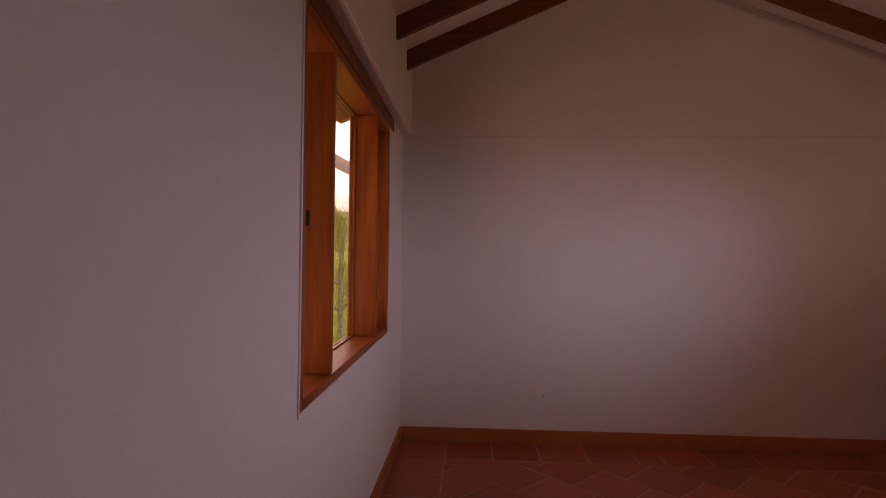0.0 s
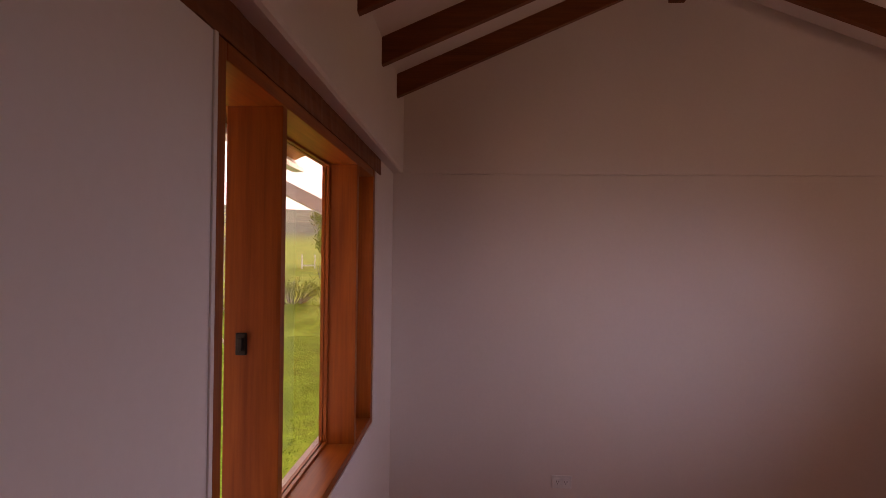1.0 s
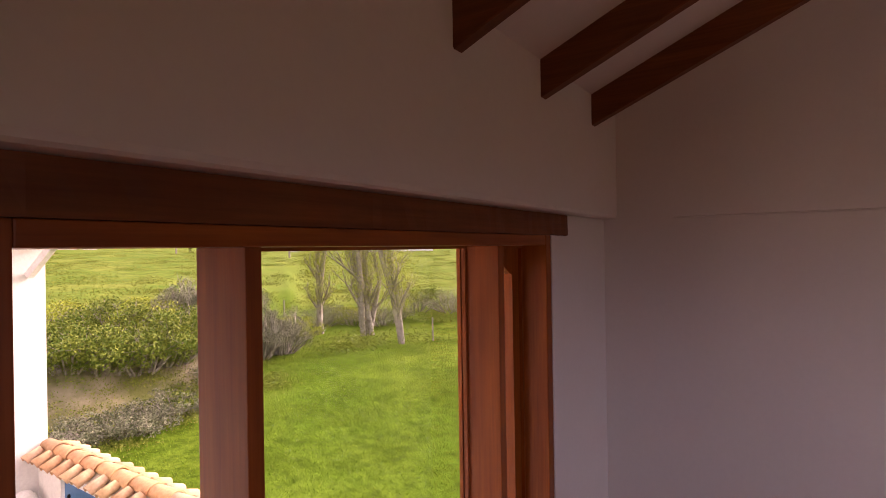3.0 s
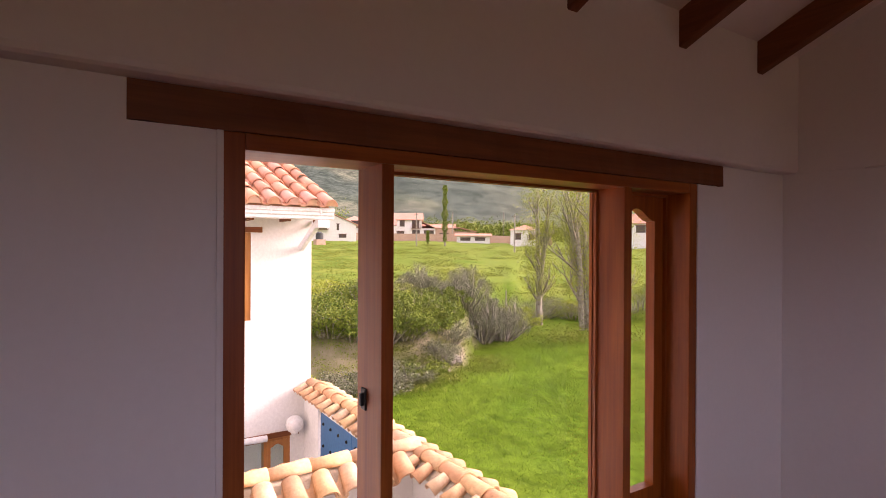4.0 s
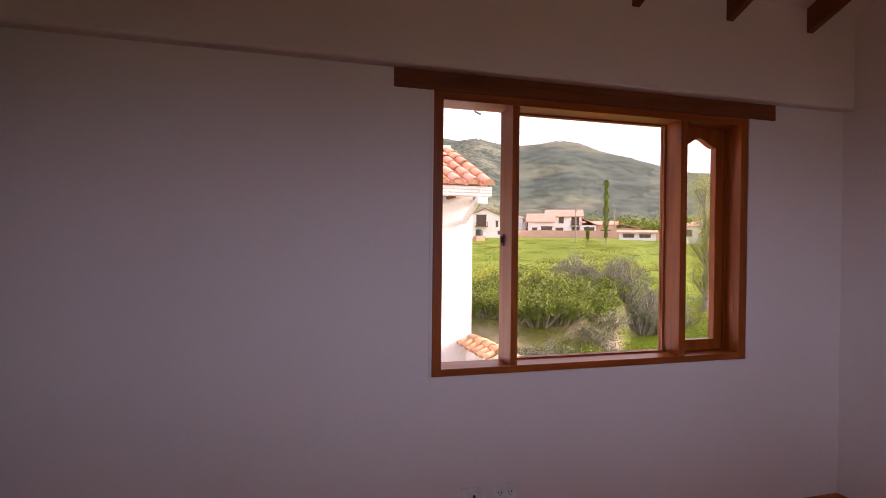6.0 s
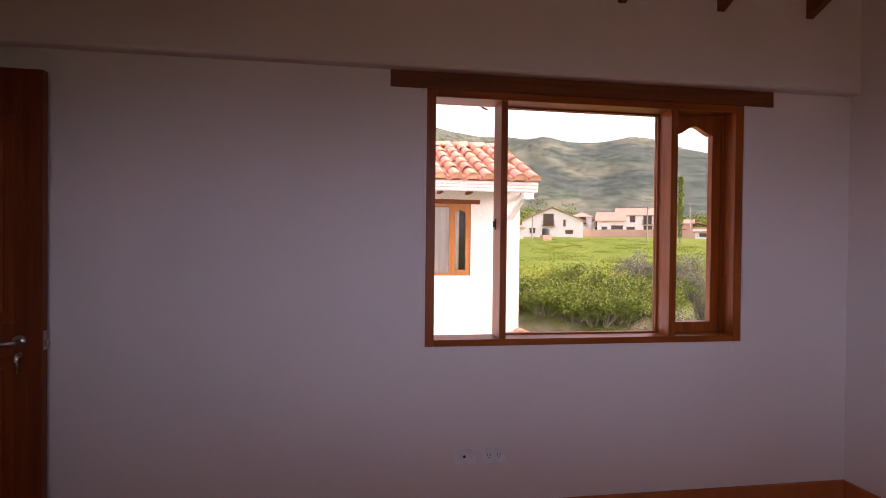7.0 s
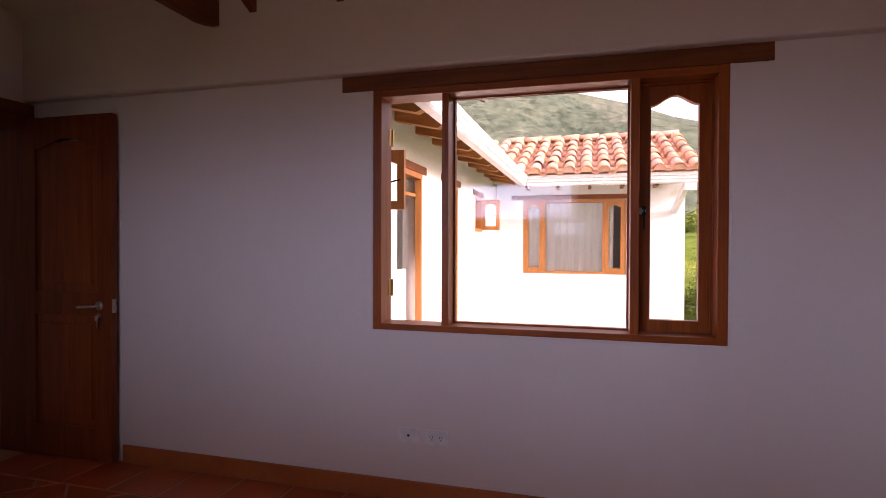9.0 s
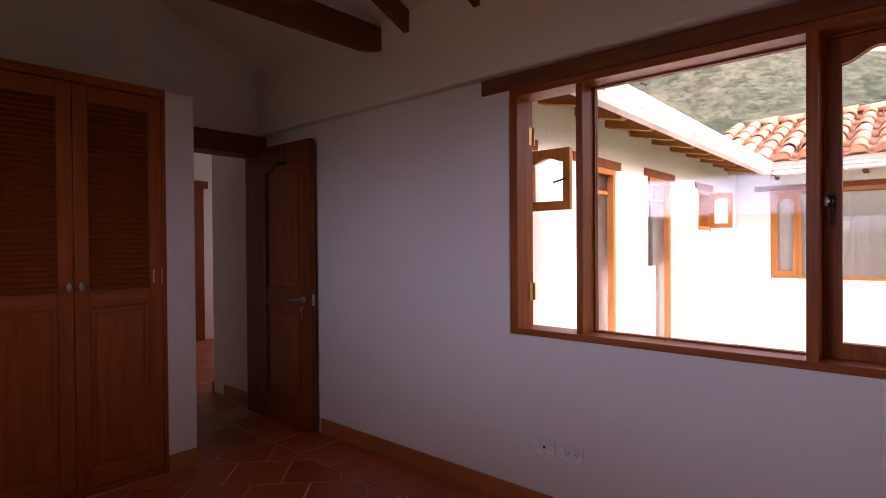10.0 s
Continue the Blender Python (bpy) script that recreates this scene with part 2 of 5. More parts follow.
    soil = mix(n, l, ramp(n, l, mid, [(0.35, (0, 0, 0)), (0.65, (1, 1, 1))]), (0.36, 0.31, 0.23), (0.16, 0.17, 0.06))
    col = mix(n, l, att.outputs["Fac"], col, soil)
    l.new(col, b.inputs["Base Color"])
    bump(n, l, b, fine, 0.6, 0.05)
    return m


M_GROUND = ground_material()


# ---- building blocks ----
def thing(name, at=(0, 0, 0), label="", category="", group="", kind=""):
    ob = new(name)
    ob.empty_display_size = 0.1
    ob.location = at
    return tagged(ob, label, category, group, kind)


def world_at(ob):
    p = Vector((0, 0, 0))
    while ob:
        p += ob.location
        ob = ob.parent
    return p


def mesh_of(name, bm, mat, smooth=False):
    me = bpy.data.meshes.new(name)
    bm.normal_update()
    bm.to_mesh(me)
    bm.free()
    for mt in (mat if isinstance(mat, (list, tuple)) else [mat]):
        me.materials.append(mt)
    if smooth:
        for p in me.polygons:
            p.use_smooth = True
    return me


def part(name, bm, mat, parent, label="", smooth=False):
    """One mesh, given in world places, under a thing or a part."""
    bmesh.ops.translate(bm, verts=bm.verts, vec=-world_at(parent))
    ob = new(name, mesh_of(name, bm, mat, smooth))
    ob.parent = parent
    return tagged(ob, label)


def solid(name, bm, mat, label="", category="", group="", kind="", smooth=False):
    return tagged(new(name, mesh_of(name, bm, mat, smooth)), label, category, group, kind)


def box(bm, x0, x1, y0, y1, z0, z1, bevel=0.0):
    r = bmesh.ops.create_cube(bm, size=1, matrix=Matrix.LocRotScale(((x0 + x1) / 2, (y0 + y1) / 2, (z0 + z1) / 2), None, (abs(x1 - x0), abs(y1 - y0), abs(z1 - z0))))
    if bevel:
        es = list({e for v in r["verts"] for e in v.link_edges})
        bmesh.ops.bevel(bm, geom=es, offset=bevel, segments=2, affect="EDGES", profile=0.6)
    return bm


def boxes(*rows, bevel=0.0):
    bm = bmesh.new()
    for r in rows:
        box(bm, *r, bevel=bevel)
    return bm


def prism(bm, pts, axis, a, b):
    """Extrudes a polygon of the other two coordinates along an axis, from a to b."""
    def put(p, c):
        q = list(p)
        q.insert(axis, c)
        return bm.verts.new(q)
    lo, hi = [put(p, a) for p in pts], [put(p, b) for p in pts]
    fs = [bm.faces.new(lo), bm.faces.new(hi[::-1])]
    for i in range(len(pts)):
        j = (i + 1) % len(pts)
        fs.append(bm.faces.new((lo[j], lo[i], hi[i], hi[j])))
    bmesh.ops.recalc_face_normals(bm, faces=fs)
    return bm


def tube(bm, p, q, r0, r1=None, seg=10, caps=True):
    p, q = Vector(p), Vector(q)
    m = Matrix.Translation((p + q) / 2) @ (q - p).to_track_quat("Z", "Y").to_matrix().to_4x4()
    bmesh.ops.create_cone(bm, cap_ends=caps, segments=seg, radius1=r0, radius2=r0 if r1 is None else r1, depth=(q - p).length, matrix=m)
    return bm


def ball(bm, c, r, u=16, v=10, scale=(1, 1, 1)):
    bmesh.ops.create_uvsphere(bm, u_segments=u, v_segments=v, radius=r, matrix=Matrix.LocRotScale(c, None, scale))
    return bm


def holed_wall(bm, axis, d0, d1, a0, a1, z0, z1, holes):
    """Wall of one piece, d0 to d1 thick along the axis (0: x, 1: y), a0 to a1 long, with holes (from, to, sill, head)."""
    us = sorted({a0, a1, *[h[0] for h in holes], *[h[1] for h in holes]})
    zs = sorted({z0, z1, *[h[2] for h in holes], *[h[3] for h in holes]})
    full = [[not any(h[0] < (us[i] + us[i + 1]) / 2 < h[1] and h[2] < (zs[j] + zs[j + 1]) / 2 < h[3] for h in holes) for j in range(len(zs) - 1)] for i in range(len(us) - 1)]
    made = {}

    def vert(i, j, k):
        if (i, j, k) not in made:
            d = (d0, d1)[k]
            made[i, j, k] = bm.verts.new((d, us[i], zs[j]) if axis == 0 else (us[i], d, zs[j]))
        return made[i, j, k]

    def solid_at(i, j):
        return 0 <= i < len(us) - 1 and 0 <= j < len(zs) - 1 and full[i][j]
    fs = []
    for i in range(len(us) - 1):
        for j in range(len(zs) - 1):
            if not full[i][j]:
                continue
            for k in (0, 1):
                fs.append(bm.faces.new((vert(i, j, k), vert(i + 1, j, k), vert(i + 1, j + 1, k), vert(i, j + 1, k))))
            for di, dj, p, q in ((-1, 0, (i, j), (i, j + 1)), (1, 0, (i + 1, j), (i + 1, j + 1)), (0, -1, (i, j), (i + 1, j)), (0, 1, (i, j + 1), (i + 1, j + 1))):
                if not solid_at(i + di, j + dj):
                    fs.append(bm.faces.new((vert(*p, 0), vert(*q, 0), vert(*q, 1), vert(*p, 1))))
    bmesh.ops.recalc_face_normals(bm, faces=fs)
    return bm


# ---- the room ----
X_R, Y_N, Y_S = 3.75, 4.825, 0.25
RIDGE_X, RIDGE_Z, SLOPE_L, SLOPE_R = 1.665, 3.345, 0.434, 0.385


def ceiling_z(x):
    return RIDGE_Z - (SLOPE_L * (RIDGE_X - x) if x < RIDGE_X else SLOPE_R * (x - RIDGE_X))


W_Y0, W_Y1, W_Z0, W_Z1 = 2.535, 4.190, 0.856, 2.078

# window wall: the lower plaster stands back from the ring beam above it
solid("wall_west", holed_wall(bmesh.new(), 0, -0.2, 0, -0.45, Y_N, -0.3, 2.158, [(W_Y0, W_Y1, W_Z0, W_Z1), (2.362, 4.36, W_Z1, 2.158)]), M_PLASTER, kind="structure")
bm = bmesh.new()
ring = [(-0.2, 2.159), (0.046, 2.159), (0.056, 2.164), (0.061, 2.175), (0.061, ceiling_z(0.061)), (-0.2, ceiling_z(-0.2))]
prism(bm, ring, 1, 0.05, Y_N)
solid("wall_west_ring_beam", bm, M_PLASTER, kind="structure")

# far gable wall, with a faint joint where the plastering stopped
bm = bmesh.new()
prism(bm, [(-0.2, -0.3), (X_R + 0.2, -0.3), (X_R + 0.2, 2.158), (-0.2, 2.158)], 1, Y_N, Y_N + 0.2)
prism(bm, [(-0.2, 2.158), (X_R + 0.2, 2.158), (X_R + 0.2, ceiling_z(X_R + 0.2)), (RIDGE_X, RIDGE_Z), (-0.2, ceiling_z(-0.2))], 1, Y_N - 0.005, Y_N + 0.2)
prism(bm, [(Y_N - 0.005, 2.150), (Y_N - 0.010, 2.154), (Y_N - 0.005, 2.159)], 0, 0.3, X_R)
solid("wall_north", bm, M_PLASTER, kind="structure")

# gable wall with the doorway beside the window wall
D_X0, D_X1, D_Z = 0.0, 0.80, 2.0
bm = bmesh.new()
prism(bm, [(0.05, 2.15), (X_R + 0.2, 2.15), (X_R + 0.2, ceiling_z(X_R + 0.2)), (RIDGE_X, RIDGE_Z), (0.05, ceiling_z(0.05))], 1, 0.05, Y_S)
box(bm, D_X1, X_R + 0.2, 0.05, Y_S, -0.3, 2.15)
solid("wall_south", bm, M_PLASTER, kind="structure")

# wall behind the camera, with a wide window
V_Y0, V_Y1, V_Z0, V_Z1 = 1.365, 3.505, 1.53, 2.10
solid("wall_east", holed_wall(bmesh.new(), 0, X_R, X_R + 0.2, Y_S, Y_N, -0.3, ceiling_z(X_R), [(V_Y0, V_Y1, V_Z0, V_Z1)]), M_PLASTER, kind="structure")

bm = bmesh.new()
prism(bm, [(-0.2, ceiling_z(-0.2)), (RIDGE_X, RIDGE_Z), (RIDGE_X, RIDGE_Z + 0.08), (-0.2, ceiling_z(-0.2) + 0.08)], 1, 0.05, Y_N + 0.2)
prism(bm, [(RIDGE_X, RIDGE_Z), (X_R + 0.3, ceiling_z(X_R + 0.3)), (X_R + 0.3, ceiling_z(X_R + 0.3) + 0.08), (RIDGE_X, RIDGE_Z + 0.08)], 1, 0.05, Y_N + 0.2)
solid("ceiling", bm, M_CEILING, kind="structure")

# window reveal lip of plaster round the timber frame
lip = 0.014
solid("trim_window_plaster", boxes((0, 0.005, W_Y0 - lip, W_Y1 + lip, W_Z0 - lip, W_Z0), (0, 0.005, W_Y1, W_Y1 + lip, W_Z0, W_Z1),
                                   (0, 0.005, W_Y0 - lip, W_Y0, W_Z0, W_Z1), bevel=0.002), M_PLASTER, kind="structure")

# roof timbers
def rafter(y, side):
    bm = bmesh.new()
    if side == "west":
        a, b = 0.0, RIDGE_X - 0.045
    else:
        a, b = RIDGE_X + 0.05, X_R + 0.05
    za, zb = ceiling_z(a), ceiling_z(b)
    prism(bm, [(a, za - 0.123), (b, zb - 0.123), (b, zb + 0.01), (a, za + 0.01)], 1, y, y + 0.044)
    bmesh.ops.bevel(bm, geom=bm.edges[:], offset=0.004, segments=1, affect="EDGES")
    return solid("rafter", bm, M_BEAM_X, "dark brown sawn timber rafter under the white sloping ceiling", "rafter", "roof rafters")


for y in (4.489, 3.985, 3.455, 2.906, 2.357, 1.847):
    rafter(y, "west"), rafter(y, "east")
solid("ridge_beam", boxes((1.62, 1.712, Y_S, Y_N, 3.172, 3.34), bevel=0.005), M_BEAM_Y, "dark brown squared timber ridge beam", "beam")
bm = bmesh.new()
prism(bm, [(0.0, 2.483), (0.05, 2.478), (0.12, 2.458), (0.2, 2.445), (X_R, 2.445), (X_R, 2.615), (0.0, 2.615)], 1, 1.61, 1.658)
bmesh.ops.bevel(bm, geom=bm.edges[:], offset=0.004, segments=1, affect="EDGES")
solid("tie_beam", bm, M_BEAM_X, "dark brown timber tie beam across the room, ends trimmed", "beam")

# lintel over the window, rough along its under edge
bm = boxes((-0.2, 0.003, 2.362, 4.36, 2.079, 2.157))
bmesh.ops.subdivide_edges(bm, edges=[e for e in bm.edges if abs((e.verts[0].co - e.verts[1].co).y) > 0.5], cuts=60)
rng = random.Random(3)
for v in bm.verts:
    if v.co.x > 0:
        v.co.x += rng.uniform(-0.0015, 0.0015)
        if v.co.z < 2.1 and not (W_Y0 < v.co.y < W_Y1):
            v.co.z += rng.uniform(-0.003, 0.003)
solid("window_lintel", bm, M_BEAM_Y, "long dark brown timber lintel over the window", "lintel")


# ---- windows ----
def arch(y0, y1, zs, h, k=14):
    return [(y0 + (y1 - y0) * i / k, zs + h * (1 - math.cos(2 * math.pi * i / k)) / 2) for i in range(k + 1)]


def sash(owner, x0, x1, y0, y1, z0, z1, stile, rise, mat, turn=None):
    """Casement with an arched top rail; turn is a matrix that swings it open."""
    g0, g1, gz = y0 + stile, y1 - stile, z0 + stile
    bm = boxes((x0, x1, y0, g0, z0, z1), (x0, x1, g1, y1, z0, z1), (x0, x1, g0, g1, z0, gz))
    zs = z1 - stile - rise
    curve = arch(g0, g1, zs, rise)
    for (ya, za), (yb, zb) in zip(curve, curve[1:]):
        prism(bm, [(ya, za), (yb, zb), (yb, z1), (ya, z1)], 0, x0, x1)
    bmesh.ops.remove_doubles(bm, verts=bm.verts, dist=1e-5)
    pane = boxes(((x0 + x1) / 2 - 0.002, (x0 + x1) / 2 + 0.002, g0 - 0.008, g1 + 0.008, gz - 0.008, z1 - stile + 0.008))
    if turn:
        for b in (bm, pane):
            bmesh.ops.transform(b, matrix=turn, verts=b.verts)
    s = part("sash", bm, mat, owner, "timber casement with an arched top rail")
    p = part("pane", pane, M_GLASS, s, "clear glass")
    p.visible_shadow = False
    return s


def latch(owner, x, y, z, s=1):
    """Small iron latch: plate, knuckle and lever."""
    bm = boxes((x - 0.014, x + 0.014, y - 0.004, y + 0.004, z - 0.028, z + 0.028), bevel=0.003)
    box(bm, x - 0.006, x + 0.006, y - 0.012 * s, y, z - 0.016, z + 0.016, 0.002)
    return part("latch", bm, M_IRON, owner, "black iron window latch")


FB, SILL, HEAD, JL, JR, MA, MB, MC, MD = -0.145, 0.888, 2.042, 2.579, 4.146, 2.899, 2.932, 3.787, 3.824
win = thing("window_1", (0, W_Y0, W_Z0), kind="structure")
part("jamb", boxes((FB, 0.0, W_Y0, JL, W_Z0, W_Z1), bevel=0.003), M_WOOD, win)
part("jamb", boxes((FB, 0.002, JR, W_Y1, W_Z0, W_Z1), bevel=0.003), M_WOOD, win)
part("sill", boxes((FB, 0.001, JL, JR, W_Z0, SILL), bevel=0.003), M_WOOD_Y, win)
part("head", boxes((FB, 0.001, JL, JR, HEAD, W_Z1), bevel=0.003), M_WOOD_Y, win)
m1 = part("mullion", boxes((FB, -0.003, MA, MB, SILL, HEAD), bevel=0.002), M_WOOD, win)
m2 = part("mullion", boxes((FB, 0.0, MC, MD, SILL, HEAD), bevel=0.002), M_WOOD, win)
for x0, x1 in ((FB, -0.132), (-0.127, -0.114)):
    for r in ((x0, x1, MB, MB + 0.008, SILL, HEAD), (x0, x1, MC - 0.008, MC, SILL, HEAD)):
        part("glazing_bead", boxes(r), M_WOOD, win)
    for r in ((x0, x1, MB + 0.008, MC - 0.008, SILL, SILL + 0.008), (x0, x1, MB + 0.008, MC - 0.008, HEAD - 0.008, HEAD)):
        part("glazing_bead", boxes(r), M_WOOD_Y, win)
pane = part("pane", boxes((-0.1315, -0.1275, MB + 0.002, MC - 0.002, SILL + 0.002, HEAD - 0.002)), M_GLASS, win, "clear fixed glass")
pane.visible_shadow = False
right_sash = sash(win, FB + 0.002, FB + 0.04, MD + 0.002, JR - 0.002, SILL + 0.002, HEAD - 0.002, 0.055, 0.045, M_WOOD)
for r in ((-0.103, -0.091, MD, MD + 0.01, SILL, HEAD), (-0.103, -0.091, JR - 0.01, JR, SILL, HEAD), (-0.103, -0.091, MD + 0.01, JR - 0.01, HEAD - 0.01, HEAD)):
    part("stop", boxes(r), M_WOOD, win)
hinge = Vector((FB - 0.002, JL, 0))
swing = Matrix.Translation(hinge) @ Matrix.Rotation(radians(158), 4, "Z") @ Matrix.Translation(-hinge)
left_sash = sash(win, FB - 0.04, FB - 0.002, JL + 0.002, MA - 0.001, SILL + 0.002, HEAD - 0.002, 0.055, 0.045, M_SASH, swing)
latch(m1, -0.100, MA - 0.001, 1.447)
bm = boxes((-0.105, -0.089, 3.842, 3.862, 1.43, 1.475), bevel=0.003)
box(bm, -0.091, -0.076, 3.848, 3.856, 1.365, 1.465, 0.003)
part("latch", bm, M_IRON, right_sash, "black iron window latch")
bm = boxes((-0.1045, -0.086, 3.828, 3.842, 1.437, 1.468), bevel=0.002)
box(bm, -0.086, -0.078, 3.832, 3.86, 1.446, 1.458, 0.002)
part("latch_plate", bm, M_STEEL, right_sash, "bright steel latch plate")
for z in (1.06, 1.86):
    bm = bmesh.new()
    tube(bm, (FB - 0.002, JL + 0.006, z - 0.045), (FB - 0.002, JL + 0.006, z + 0.045), 0.006)
    box(bm, FB + 0.002, FB + 0.035, JL, JL + 0.003, z - 0.045, z + 0.045)
    for k in (-1, 0, 1):
        tube(bm, (FB + 0.02, JL + 0.001, z + 0.03 * k), (FB + 0.02, JL + 0.005, z + 0.03 * k), 0.004, seg=6)
    part("hinge", bm, M_BRASS, win, "brass butt hinge")

# the window behind the camera
win2 = thing("window_2", (X_R, V_Y0, V_Z0), kind="structure")
part("jamb", boxes((X_R + 0.02, X_R + 0.18, V_Y0, V_Y0 + 0.045, V_Z0, V_Z1)), M_WOOD, win2)
part("jamb", boxes((X_R + 0.02, X_R + 0.18, V_Y1 - 0.045, V_Y1, V_Z0, V_Z1)), M_WOOD, win2)
part("sill", boxes((X_R + 0.02, X_R + 0.18, V_Y0 + 0.045, V_Y1 - 0.045, V_Z0, V_Z0 + 0.05)), M_WOOD_Y, win2)
part("head", boxes((X_R + 0.02, X_R + 0.18, V_Y0 + 0.045, V_Y1 - 0.045, V_Z1 - 0.05, V_Z1)), M_WOOD_Y, win2)
p = part("pane", boxes((X_R + 0.1, X_R + 0.104, V_Y0 + 0.04, V_Y1 - 0.04, V_Z0 + 0.045, V_Z1 - 0.045)), M_GLASS, win2)
p.visible_shadow = False

# ---- doorway, door, built-in closet ----
solid("door_lintel", boxes((0.0, 0.98, 0.04, 0.262, 2.0, 2.148), bevel=0.004), M_BEAM_X, "dark brown timber lintel over the doorway", "lintel")
door_frame = thing("door_frame", (0.0, 0.05, 0), "dark stained timber door frame in the plaster opening", "door frame")
part("jamb", boxes((0.002, 0.068, 0.055, 0.246, 0, 2.0), bevel=0.003), M_DOOR, door_frame)
part("jamb", boxes((0.755, 0.80, 0.055, 0.246, 0, 2.0), bevel=0.003), M_DOOR, door_frame)

LX0, LX1, LY0, LY1, LZ = 0.03, 0.07, 0.248, 0.928, 2.048
door = thing("door_1", (0.05, LY0, 0.01), kind="structure")
st = 0.105
part("stile", boxes((LX0, LX1, LY0, LY0 + st, 0.01, LZ), bevel=0.003), M_DOOR, door)
part("stile", boxes((LX0, LX1, LY1 - st, LY1, 0.01, LZ), bevel=0.003), M_DOOR, door)
g0, g1 = LY0 + st, LY1 - st
part("rail", boxes((LX0, LX1, g0, g1, 0.01, 0.2), bevel=0.003), M_DOOR, door)
part("rail", boxes((LX0, LX1, g0, g1, 0.86, 1.0), bevel=0.003), M_DOOR, door)
bm = bmesh.new()
for (ya, za), (yb, zb) in zip(arch(g0, g1, 1.86, 0.06), arch(g0, g1, 1.86, 0.06)[1:]):
    prism(bm, [(ya, za), (yb, zb), (yb, LZ), (ya, LZ)], 0, LX0, LX1)
bmesh.ops.remove_doubles(bm, verts=bm.verts, dist=1e-5)
part("rail", bm, M_DOOR, door)
for z0, z1 in ((0.2, 0.86), (1.0, 1.9)):
    bm = boxes((LX0 + 0.013, LX1 - 0.013, g0, g1, z0, z1))
    box(bm, LX0 + 0.006, LX1 - 0.006, g0 + 0.045, g1 - 0.045, z0 + 0.045, z1 - 0.05, 0.005)
    part("panel", bm, M_DOOR_PANEL, door, "reddish raised panel")
bm = bmesh.new()
tube(bm, (LX1, 0.845, 0.925), (LX1 + 0.008, 0.845, 0.925), 0.026, seg=20)
tube(bm, (LX1, 0.845, 0.925), (LX1 + 0.05, 0.845, 0.925), 0.009, seg=12)
tube(bm, (LX1 + 0.048, 0.852, 0.925), (LX1 + 0.05, 0.735, 0.918), 0.009, 0.008, seg=12)
handle = part("handle", bm, M_STEEL, door, "steel lever handle", True)
bm = bmesh.new()
tube(bm, (LX1, 0.845, 0.868), (LX1 + 0.012, 0.845, 0.868), 0.011, seg=14)
tube(bm, (LX1 + 0.02, 0.845, 0.868), (LX1 + 0.024, 0.845, 0.84), 0.010, 0.008, seg=10)
box(bm, LX1 + 0.016, LX1 + 0.019, 0.841, 0.849, 0.795, 0.85)
part("key", bm, M_STEEL, handle, "small steel keys hanging in the lock")
bm = boxes((LX0 + 0.008, LX1 - 0.008, LY1 - 0.001, LY1 + 0.002, 0.885, 0.965))
box(bm, LX0 + 0.013, LX1 - 0.013, LY1 + 0.002, LY1 + 0.012, 0.9, 0.925, 0.002)
part("latch_plate", bm, M_STEEL, door, "steel latch plate")

# closet: plastered end wall, louvred doors
C_Y, C_Z, C_X, C_R = 0.83, 2.2, 0.985, 2.765
solid("wall_closet_end", boxes((0.82, C_X, Y_S, C_Y, -0.3, C_Z), bevel=0.006), M_PLASTER, kind="structure")
solid("wall_closet_top", boxes((C_X, X_R, Y_S, C_Y - 0.045, C_Z - 0.06, C_Z)), M_PLASTER, kind="structure")
solid("wall_closet_far_end", boxes((C_R, X_R, Y_S, C_Y, -0.3, C_Z - 0.06)), M_PLASTER, kind="structure")
frame_c = thing("closet_frame", (C_X, C_Y, 0), "reddish brown timber surround of the built-in closet", "closet")
part("head", boxes((C_X, C_R, C_Y - 0.045, C_Y + 0.004, C_Z - 0.045, C_Z + 0.003), bevel=0.003), M_CLOSET_X, frame_c)
part("stile", boxes((C_X, C_X + 0.022, C_Y - 0.045, C_Y + 0.002, 0, C_Z - 0.045), bevel=0.002), M_CLOSET, frame_c)
part("stile", boxes((C_R - 0.022, C_R, C_Y - 0.045, C_Y + 0.002, 0, C_Z - 0.045), bevel=0.002), M_CLOSET, frame_c)
part("plinth", boxes((C_X + 0.022, C_R - 0.022, C_Y - 0.04, C_Y - 0.006, 0, 0.035)), M_CLOSET_X, frame_c)


